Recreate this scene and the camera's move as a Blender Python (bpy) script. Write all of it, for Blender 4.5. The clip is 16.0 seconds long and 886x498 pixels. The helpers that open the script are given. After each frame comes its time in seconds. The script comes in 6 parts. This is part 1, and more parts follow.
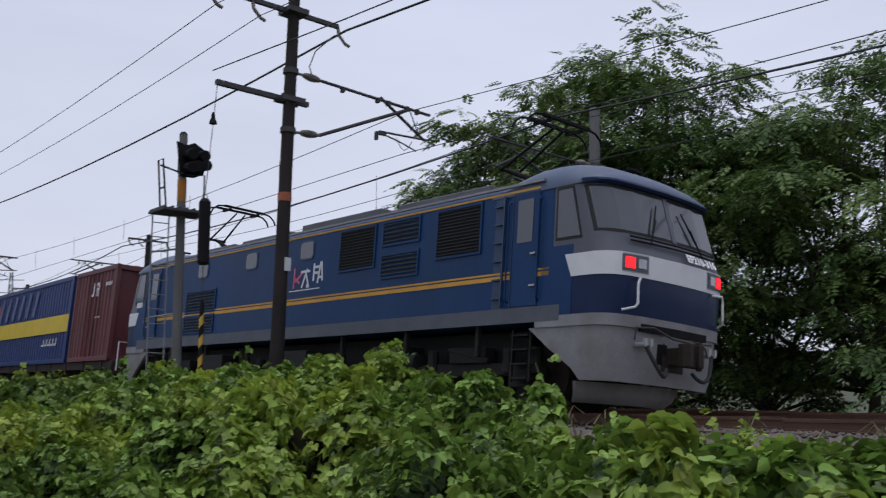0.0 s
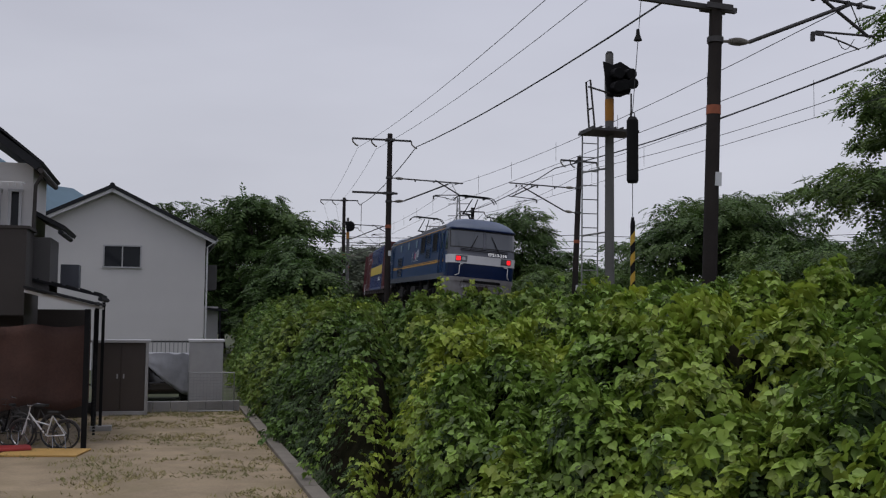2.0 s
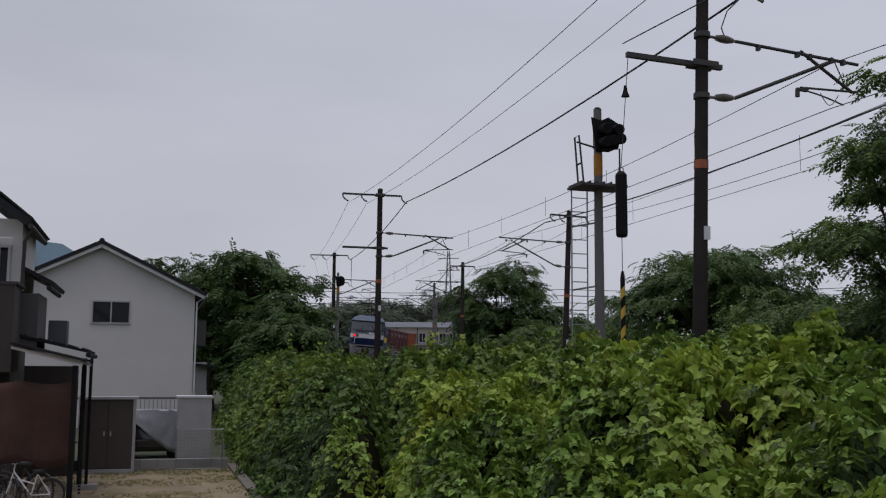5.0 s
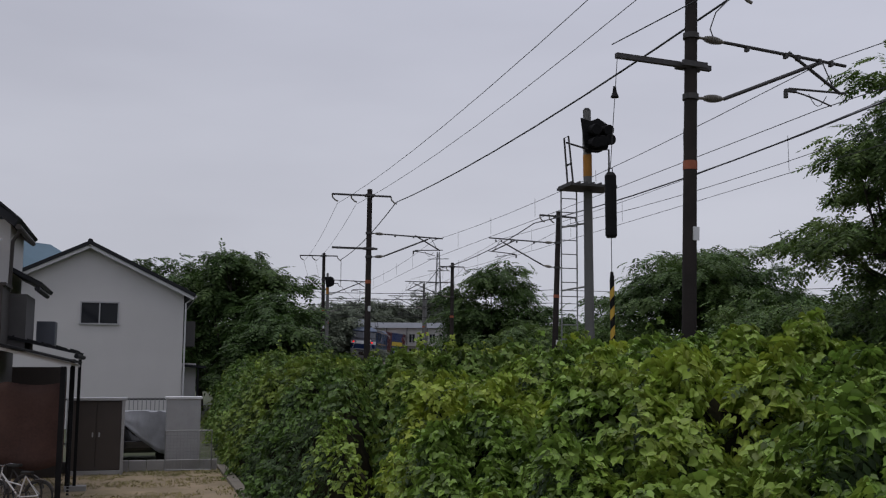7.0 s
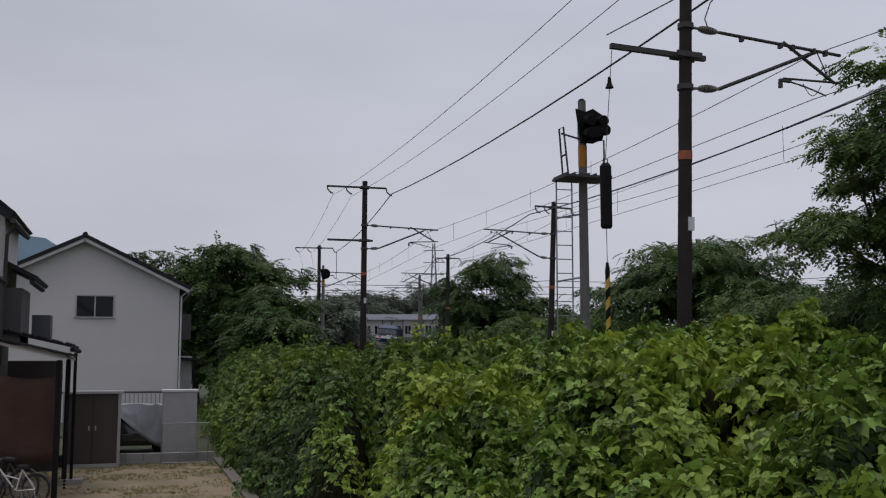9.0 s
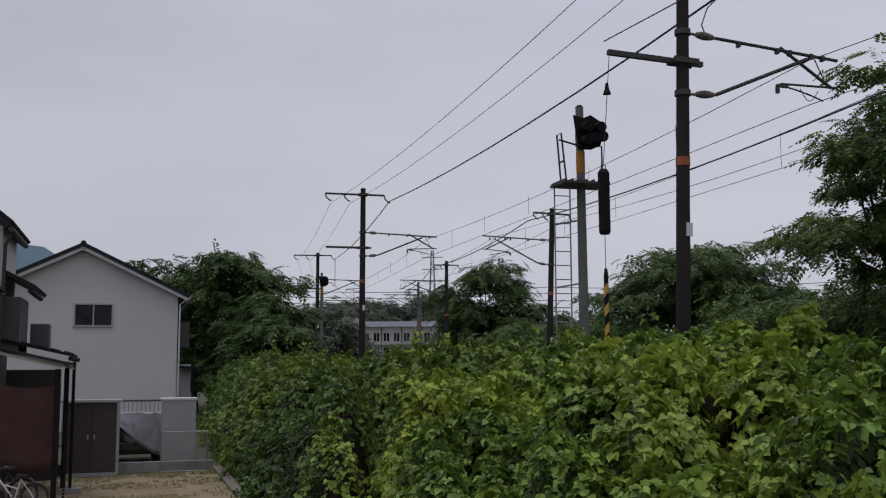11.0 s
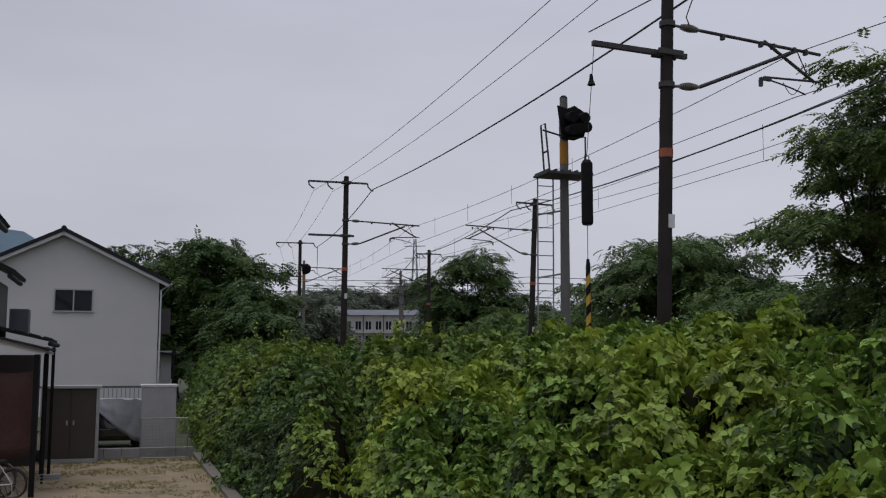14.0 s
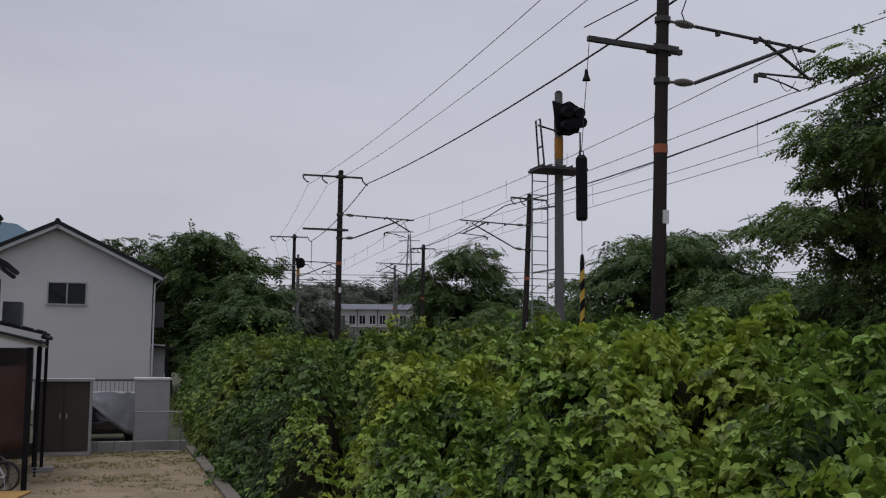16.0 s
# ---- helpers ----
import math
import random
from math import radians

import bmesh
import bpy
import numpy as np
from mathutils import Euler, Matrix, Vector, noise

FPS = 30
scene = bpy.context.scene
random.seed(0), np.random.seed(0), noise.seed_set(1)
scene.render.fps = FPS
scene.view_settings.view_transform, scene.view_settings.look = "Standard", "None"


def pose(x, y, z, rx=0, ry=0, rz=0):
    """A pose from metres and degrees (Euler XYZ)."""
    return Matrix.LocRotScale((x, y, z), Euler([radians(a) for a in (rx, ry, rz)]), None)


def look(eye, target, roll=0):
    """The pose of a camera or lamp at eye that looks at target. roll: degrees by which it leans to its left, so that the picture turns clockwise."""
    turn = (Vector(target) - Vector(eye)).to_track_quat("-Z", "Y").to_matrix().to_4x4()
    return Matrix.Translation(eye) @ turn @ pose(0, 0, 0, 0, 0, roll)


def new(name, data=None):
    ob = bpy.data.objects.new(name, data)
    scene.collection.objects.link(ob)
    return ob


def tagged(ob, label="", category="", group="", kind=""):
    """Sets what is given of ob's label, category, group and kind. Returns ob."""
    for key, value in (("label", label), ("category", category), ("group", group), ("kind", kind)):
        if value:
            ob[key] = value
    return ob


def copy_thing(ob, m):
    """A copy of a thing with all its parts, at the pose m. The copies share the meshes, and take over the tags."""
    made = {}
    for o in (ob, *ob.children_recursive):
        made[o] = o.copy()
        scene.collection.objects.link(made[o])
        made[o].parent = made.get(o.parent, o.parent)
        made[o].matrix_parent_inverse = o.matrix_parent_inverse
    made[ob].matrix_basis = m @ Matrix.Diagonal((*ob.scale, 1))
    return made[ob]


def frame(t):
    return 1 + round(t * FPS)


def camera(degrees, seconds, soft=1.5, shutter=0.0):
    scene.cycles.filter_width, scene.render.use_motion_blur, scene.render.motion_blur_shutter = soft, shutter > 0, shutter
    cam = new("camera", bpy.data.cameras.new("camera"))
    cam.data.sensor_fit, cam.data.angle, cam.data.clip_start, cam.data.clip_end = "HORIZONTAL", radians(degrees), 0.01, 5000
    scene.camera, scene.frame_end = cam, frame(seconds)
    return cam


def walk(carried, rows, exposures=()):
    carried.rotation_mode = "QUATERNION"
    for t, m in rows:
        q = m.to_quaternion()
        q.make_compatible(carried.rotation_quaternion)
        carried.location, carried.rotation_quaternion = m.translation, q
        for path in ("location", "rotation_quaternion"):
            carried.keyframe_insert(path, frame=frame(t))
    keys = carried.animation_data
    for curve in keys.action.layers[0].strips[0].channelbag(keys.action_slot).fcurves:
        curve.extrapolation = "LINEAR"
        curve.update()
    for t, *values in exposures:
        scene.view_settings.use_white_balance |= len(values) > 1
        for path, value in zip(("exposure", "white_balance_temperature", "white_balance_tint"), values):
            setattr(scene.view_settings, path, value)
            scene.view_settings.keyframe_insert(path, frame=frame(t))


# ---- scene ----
cam = camera(47.45, 16.0, 1.2, 0.1)
EYE = 0.25
# seconds, tilt from straight down, lean, heading
ROWS = [
    (0.0, 98.54, 0.30, -12.84), (0.5, 95.84, -0.63, -0.17), (1.0, 94.59, -1.59, 9.38), (1.5, 94.01, -1.00, 11.46),
    (2.0, 93.78, -0.58, 11.27), (2.5, 93.54, -0.40, 10.37), (3.0, 94.35, -0.25, 8.63), (3.5, 95.26, -0.11, 8.23),
    (4.0, 95.97, -0.21, 9.47), (4.2, 96.15, -0.31, 10.49), (6.3, 97.57, -0.42, 10.79), (6.5, 97.51, -0.35, 10.30),
    (7.0, 96.92, -0.28, 10.15), (7.5, 96.61, -0.19, 10.12), (8.0, 96.56, -0.17, 10.01), (8.5, 96.50, -0.06, 9.98),
    (9.0, 96.44, 0.04, 9.93), (11.5, 96.87, 0.35, 9.88), (12.0, 96.76, 0.10, 9.69), (12.5, 96.50, 0.00, 9.35),
    (13.0, 96.33, 0.13, 9.16), (13.5, 96.25, 0.20, 9.00), (14.0, 96.20, -0.17, 8.83), (14.5, 96.15, -0.15, 8.77),
    (15.0, 96.06, -0.38, 8.66), (15.5, 95.98, -0.51, 8.58), (16.0, 95.90, -0.41, 8.48),
]
walk(cam, [(t, pose(0, 0, EYE, rx, ry, rz)) for t, rx, ry, rz in ROWS], [
    (0.0, 0.36, 6150, 10), (0.5, 0.27, 6250, 10), (1.0, 0.13, 6400, 10), (1.5, 0.10, 6500, 10), (2.5, 0.11, 6500, 10),
    (3.5, 0.0, 6500, 10), (4.0, -0.03, 6500, 10), (7.0, 0.02, 6500, 10), (16.0, 0.02, 6500, 10)])

# ---- light: an overcast sky ----
world = bpy.data.worlds.new("overcast_sky")
scene.world = world
world.use_nodes = True
wn, wl = world.node_tree.nodes, world.node_tree.links
background = wn["Background"]
sky_geo = wn.new("ShaderNodeTexCoord")
sky_sep = wn.new("ShaderNodeSeparateXYZ")
sky_ramp = wn.new("ShaderNodeValToRGB")
sky_noise = wn.new("ShaderNodeTexNoise")
sky_map = wn.new("ShaderNodeMapping")
sky_mix = wn.new("ShaderNodeMixRGB")
sky_map.inputs["Scale"].default_value = (1.2, 1.2, 5.0)
sky_noise.inputs["Scale"].default_value = 2.2
sky_noise.inputs["Detail"].default_value = 4.0
sky_ramp.color_ramp.elements[0].position = 0.0
sky_ramp.color_ramp.elements[0].color = (0.598, 0.613, 0.680, 1)
sky_ramp.color_ramp.elements[1].position = 0.6
sky_ramp.color_ramp.elements[1].color = (0.505, 0.522, 0.636, 1)
sky_mix.blend_type = "MULTIPLY"
sky_mix.inputs["Fac"].default_value = 0.35
sky_cloud = wn.new("ShaderNodeValToRGB")
sky_cloud.color_ramp.elements[0].position = 0.3
sky_cloud.color_ramp.elements[0].color = (0.72, 0.72, 0.74, 1)
sky_cloud.color_ramp.elements[1].position = 0.7
sky_cloud.color_ramp.elements[1].color = (1.0, 1.0, 1.0, 1)
wl.new(sky_geo.outputs["Generated"], sky_sep.inputs[0])
wl.new(sky_sep.outputs["Z"], sky_ramp.inputs["Fac"])
wl.new(sky_geo.outputs["Generated"], sky_map.inputs["Vector"])
wl.new(sky_map.outputs["Vector"], sky_noise.inputs["Vector"])
wl.new(sky_noise.outputs["Fac"], sky_cloud.inputs["Fac"])
wl.new(sky_ramp.outputs["Color"], sky_mix.inputs["Color1"])
wl.new(sky_cloud.outputs["Color"], sky_mix.inputs["Color2"])
sky_dot = wn.new("ShaderNodeVectorMath")
sky_dot.operation = "DOT_PRODUCT"
sky_dot.inputs[1].default_value = (0.21, 0.79, 0.57)
sky_thin = wn.new("ShaderNodeMapRange")
sky_thin.inputs["From Min"].default_value, sky_thin.inputs["From Max"].default_value = 0.70, 1.0
sky_thin.inputs["To Min"].default_value, sky_thin.inputs["To Max"].default_value = 0.94, 1.09
sky_gain = wn.new("ShaderNodeVectorMath")
sky_gain.operation = "SCALE"
wl.new(sky_geo.outputs["Generated"], sky_dot.inputs[0])
wl.new(sky_dot.outputs["Value"], sky_thin.inputs["Value"])
wl.new(sky_mix.outputs["Color"], sky_gain.inputs[0])
wl.new(sky_thin.outputs["Result"], sky_gain.inputs["Scale"])
wl.new(sky_gain.outputs[0], background.inputs["Color"])
background.inputs["Strength"].default_value = 0.95
sun_data = bpy.data.lights.new("sun", "SUN")
sun_data.energy, sun_data.angle, sun_data.color = 1.1, radians(40), (1.0, 0.97, 0.94)
sun = new("sun", sun_data)
sun.matrix_world = look((0, 0, 60), (5, 8, 0))


# ---- materials ----
def mat(name, color, rough=0.6, metal=0.0, var=0.25, scale=3.0, bump=0.0, fine=40.0, random=0.0, stain=None, amount=0.0, coat=0.0):
    """Painted or natural surface: base colour varied at two scales, with optional stains and relief."""
    m = bpy.data.materials.new(name)
    m.use_nodes = True
    n, l = m.node_tree.nodes, m.node_tree.links
    b = n["Principled BSDF"]
    b.inputs["Roughness"].default_value, b.inputs["Metallic"].default_value = rough, metal
    b.inputs["Coat Weight"].default_value = coat
    tc = n.new("ShaderNodeTexCoord")
    a, c = n.new("ShaderNodeTexNoise"), n.new("ShaderNodeTexNoise")
    a.inputs["Scale"].default_value, c.inputs["Scale"].default_value = scale, fine
    a.inputs["Detail"].default_value = 5.0
    l.new(tc.outputs["Object"], a.inputs["Vector"])
    l.new(tc.outputs["Object"], c.inputs["Vector"])
    add = n.new("ShaderNodeMath")
    add.operation = "ADD"
    half = n.new("ShaderNodeMath")
    half.operation, half.inputs[1].default_value = "MULTIPLY", 0.5
    l.new(c.outputs["Fac"], half.inputs[0])
    l.new(a.outputs["Fac"], add.inputs[0])
    l.new(half.outputs[0], add.inputs[1])
    span = n.new("ShaderNodeMapRange")
    span.inputs["From Min"].default_value, span.inputs["From Max"].default_value = 0.45, 1.05
    span.inputs["To Min"].default_value, span.inputs["To Max"].default_value = 1 - var, 1 + var
    l.new(add.outputs[0], span.inputs["Value"])
    value = span.outputs["Result"]
    if random:
        info = n.new("ShaderNodeNewGeometry")
        r = n.new("ShaderNodeMapRange")
        r.inputs["To Min"].default_value, r.inputs["To Max"].default_value = 1 - random, 1 + random
        l.new(info.outputs["Random Per Island"], r.inputs["Value"])
        mul = n.new("ShaderNodeMath")
        mul.operation = "MULTIPLY"
        l.new(value, mul.inputs[0])
        l.new(r.outputs["Result"], mul.inputs[1])
        value = mul.outputs[0]
    scl = n.new("ShaderNodeVectorMath")
    scl.operation = "SCALE"
    rgb = n.new("ShaderNodeRGB")
    rgb.outputs[0].default_value = (*color, 1)
    l.new(rgb.outputs[0], scl.inputs[0])
    l.new(value, scl.inputs["Scale"])
    out = scl.outputs[0]
    if stain:
        mix = n.new("ShaderNodeMixRGB")
        big = n.new("ShaderNodeTexNoise")
        big.inputs["Scale"].default_value, big.inputs["Detail"].default_value = scale * 0.6, 6.0
        ramp = n.new("ShaderNodeMapRange")
        ramp.inputs["From Min"].default_value, ramp.inputs["From Max"].default_value = 0.45, 0.7
        ramp.inputs["To Max"].default_value = amount
        l.new(tc.outputs["Object"], big.inputs["Vector"])
        l.new(big.outputs["Fac"], ramp.inputs["Value"])
        l.new(ramp.outputs["Result"], mix.inputs["Fac"])
        l.new(out, mix.inputs["Color1"])
        mix.inputs["Color2"].default_value = (*stain, 1)
        out = mix.outputs["Color"]
    l.new(out, b.inputs["Base Color"])
    if bump:
        bp = n.new("ShaderNodeBump")
        bp.inputs["Strength"].default_value, bp.inputs["Distance"].default_value = bump, 0.02
        l.new(add.outputs[0], bp.inputs["Height"])
        l.new(bp.outputs["Normal"], b.inputs["Normal"])
    return m


def leaf_mat(name, color, tip, rough=0.55, random=0.35, patch=0.6):
    """Foliage: colour changes leaf by leaf and in broad patches, and light shines through."""
    m = mat(name, color, rough, 0.0, 0.15, 0.5, 0.0, 12.0, random, tip, patch)
    b = m.node_tree.nodes["Principled BSDF"]
    b.inputs["Specular IOR Level"].default_value = 0.3
    n, l = m.node_tree.nodes, m.node_tree.links
    tr = n.new("ShaderNodeBsdfTranslucent")
    mx = n.new("ShaderNodeMixShader")
    mx.inputs[0].default_value = 0.28
    src = b.inputs["Base Color"].links[0].from_socket
    l.new(src, tr.inputs["Color"])
    l.new(b.outputs[0], mx.inputs[1])
    l.new(tr.outputs[0], mx.inputs[2])
    l.new(mx.outputs[0], n["Material Output"].inputs["Surface"])
    return m


def glow(name, color, strength):
    m = bpy.data.materials.new(name)
    m.use_nodes = True
    b = m.node_tree.nodes["Principled BSDF"]
    b.inputs["Base Color"].default_value = (*color, 1)
    b.inputs["Emission Color"].default_value, b.inputs["Emission Strength"].default_value = (*color, 1), strength
    return m


BLUE = mat("loco_blue_paint", (0.003, 0.033, 0.112), 0.42, 0.0, 0.2, 0.7, 0.02, 6.0, 0, (0.014, 0.040, 0.095), 0.4)
BLUE.node_tree.nodes["Principled BSDF"].inputs["Specular IOR Level"].default_value = 0.24
NAVY = mat("navy_paint", (0.003, 0.014, 0.058), 0.32, 0.0, 0.15, 1.5)
NAVY.node_tree.nodes["Principled BSDF"].inputs["Specular IOR Level"].default_value = 0.25
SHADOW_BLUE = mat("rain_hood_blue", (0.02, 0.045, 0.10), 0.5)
YELLOW = mat("yellow_stripe_paint", (0.52, 0.27, 0.025), 0.5, 0, 0.15, 2.0)
WHITE = mat("white_paint", (0.62, 0.63, 0.65), 0.5, 0, 0.08, 3.0)
BRIGHT_WHITE = mat("lettering_white", (0.85, 0.85, 0.85), 0.5)
CHARCOAL = mat("charcoal_paint", (0.075, 0.08, 0.10), 0.45, 0, 0.12, 2.0)
SILL = mat("blue_grey_sill_paint", (0.075, 0.085, 0.105), 0.6, 0, 0.2, 2.0)
SKIRT = mat("grey_skirt_paint", (0.22, 0.215, 0.225), 0.6, 0, 0.2, 2.5, 0.05, 30.0, 0, (0.13, 0.115, 0.10), 0.6)
UNDER = mat("dirty_underframe", (0.007, 0.006, 0.0055), 0.8, 0, 0.4, 4.0, 0.2)
RUSTY = mat("rusty_steel", (0.030, 0.020, 0.016), 0.85, 0.2, 0.4, 5.0, 0.2)
DARK = mat("black_steel", (0.008, 0.008, 0.009), 0.7, 0.0, 0.3, 6.0)
DARK.node_tree.nodes["Principled BSDF"].inputs["Specular IOR Level"].default_value = 0.15
LOUVRE = mat("louvre_black", (0.010, 0.011, 0.014), 0.7)
ROOF_GREY = mat("loco_roof_grey", (0.10, 0.105, 0.115), 0.6, 0, 0.25, 2.0, 0.05, 20, 0, (0.06, 0.055, 0.05), 0.5)
CABROOF = mat("cab_roof_blue_grey", (0.075, 0.10, 0.155), 0.5, 0, 0.2, 2.0, 0, 20, 0, (0.05, 0.08, 0.16), 0.5)
GLASS = mat("dark_glass", (0.045, 0.052, 0.062), 0.06, 0, 0.05, 1.0)
GLASS.node_tree.nodes["Principled BSDF"].inputs["Specular IOR Level"].default_value = 1.0
PANE = mat("house_glass", (0.018, 0.02, 0.024), 0.05, 0, 0.05, 1.0)
PANE.node_tree.nodes["Principled BSDF"].inputs["Specular IOR Level"].default_value = 0.15
RED_LAMP = glow("tail_lamp_red", (1.0, 0.008, 0.012), 1.6)
LENS = mat("headlamp_glass", (0.35, 0.36, 0.38), 0.1, 0.6)
CONCRETE = mat("pole_concrete", (0.13, 0.13, 0.128), 0.85, 0, 0.2, 1.2, 0.1, 30, 0, (0.12, 0.11, 0.10), 0.5)
POLE_BROWN = mat("brown_weathered_pole", (0.024, 0.020, 0.019), 0.8, 0.0, 0.3, 1.5, 0.05, 30, 0, (0.050, 0.041, 0.036), 0.5)
POLE_BROWN.node_tree.nodes["Principled BSDF"].inputs["Specular IOR Level"].default_value = 0.2
STEEL = mat("galvanised_steel", (0.24, 0.245, 0.25), 0.5, 0.5, 0.2, 4.0)
DARK_STEEL = mat("dark_weathered_steel", (0.055, 0.052, 0.052), 0.6, 0.4, 0.25, 4.0)
WIRE = mat("dark_wire", (0.035, 0.036, 0.038), 0.6, 0.4, 0.2, 2.0)
CERAMIC = mat("brown_grey_insulator", (0.17, 0.155, 0.13), 0.35, 0, 0.3, 8.0)
ORANGE = mat("orange_band_paint", (0.28, 0.075, 0.03), 0.6, 0, 0.3, 6.0)
MAROON = mat("maroon_container_paint", (0.115, 0.026, 0.030), 0.55, 0, 0.22, 1.2, 0.03, 20, 0, (0.09, 0.05, 0.045), 0.5)
RED_PAINT = mat("red_container_paint", (0.30, 0.03, 0.03), 0.5, 0, 0.2, 2.0)
ROYAL = mat("royal_blue_container_paint", (0.009, 0.028, 0.13), 0.45, 0, 0.2, 1.0, 0.02)
BRIGHT_YELLOW = mat("bright_yellow_paint", (0.62, 0.45, 0.015), 0.5, 0, 0.12, 2.0)
STUCCO = mat("white_stucco", (0.56, 0.545, 0.54), 0.9, 0, 0.05, 0.5, 0.08, 90, 0, (0.45, 0.44, 0.44), 0.35)
TILE = mat("dark_roof_tile", (0.022, 0.023, 0.026), 0.6, 0, 0.25, 3.0, 0.05, 30, 0.15)
TILE.node_tree.nodes["Principled BSDF"].inputs["Specular IOR Level"].default_value = 0.12
TRIM = mat("pale_trim", (0.55, 0.55, 0.56), 0.55, 0, 0.08, 3.0)
BROWN_CLAD = mat("dark_brown_cladding", (0.028, 0.022, 0.020), 0.6, 0, 0.15, 2.0)
GREY_CLAD = mat("grey_brown_wall", (0.085, 0.080, 0.080), 0.8, 0, 0.12, 2.0, 0.05)
BROWN_CLOTH = mat("brown_shade_cloth", (0.052, 0.024, 0.018), 0.9, 0, 0.45, 1.8, 0.4, 25, 0, (0.085, 0.048, 0.04), 0.6)
DULL_ROOF = mat("dull_dark_canopy", (0.020, 0.020, 0.022), 0.85, 0, 0.25, 2.0)
DULL_ROOF.node_tree.nodes["Principled BSDF"].inputs["Specular IOR Level"].default_value = 0.1
SHED = mat("brown_shed_panel", (0.050, 0.038, 0.033), 0.5, 0, 0.12, 2.0)
ALU = mat("aluminium_frame", (0.36, 0.36, 0.37), 0.4, 0.4, 0.1, 4.0)
KERB = mat("weathered_kerb", (0.175, 0.155, 0.13), 0.95, 0, 0.25, 2.0, 0.2, 40, 0, (0.11, 0.10, 0.08), 0.6)
BLOCK = mat("concrete_block", (0.28, 0.275, 0.27), 0.9, 0, 0.18, 2.0, 0.15, 40, 0, (0.18, 0.17, 0.16), 0.5)
SHEET = mat("silver_tarpaulin", (0.24, 0.245, 0.26), 0.4, 0.1, 0.2, 4.0, 0.1)
CAR_BLACK = mat("black_car_paint", (0.008, 0.008, 0.01), 0.2, 0, 0.1, 2.0, coat=0.5)
BARK = mat("dark_bark", (0.055, 0.045, 0.036), 0.9, 0, 0.35, 4.0, 0.4)
RUBBER = mat("black_rubber", (0.015, 0.015, 0.015), 0.8)
CHROME = mat("bike_chrome", (0.30, 0.30, 0.31), 0.25, 0.9, 0.1, 4.0)
KUDZU = leaf_mat("kudzu_leaf", (0.150, 0.240, 0.044), (0.46, 0.53, 0.068), 0.45, 0.7, 0.95)
# darker kudzu copy: other plants, plus the left side's shade put into the colour
KUDZU_FAR = leaf_mat("shaded_creeper_leaf", (0.096, 0.166, 0.038), (0.29, 0.36, 0.056), 0.5, 0.7, 0.85)
# near-black, so that gaps between the leaves read as deep shade
KUDZU_SHADE = mat("gap_shade_backing", (0.014, 0.014, 0.007), 0.95, 0, 0.5, 6.0, 0.6, 40.0, 0, (0.022, 0.016, 0.009), 0.7)
KUDZU_SHADE.node_tree.nodes["Principled BSDF"].inputs["Specular IOR Level"].default_value = 0.05
# fine inner leaves, darkened: the gully's shade is put into their colour
KUDZU_INNER = leaf_mat("fine_shaded_bank_leaf", (0.045, 0.080, 0.024), (0.080, 0.110, 0.030), 0.6, 0.5, 0.7)
TREE_LEAF = leaf_mat("tree_leaf", (0.055, 0.100, 0.027), (0.100, 0.152, 0.038), 0.6, 0.5, 0.7)
SIDE_LEAF = leaf_mat("line_side_tree_leaf", (0.082, 0.138, 0.038), (0.18, 0.245, 0.058), 0.6, 0.6, 0.8)
# far leaves are paler and greyer: haze mixed into the base colour
FAR_LEAF = leaf_mat("haze_paled_tree_leaf", (0.135, 0.160, 0.115), (0.165, 0.185, 0.14), 0.8, 0.3, 0.5)


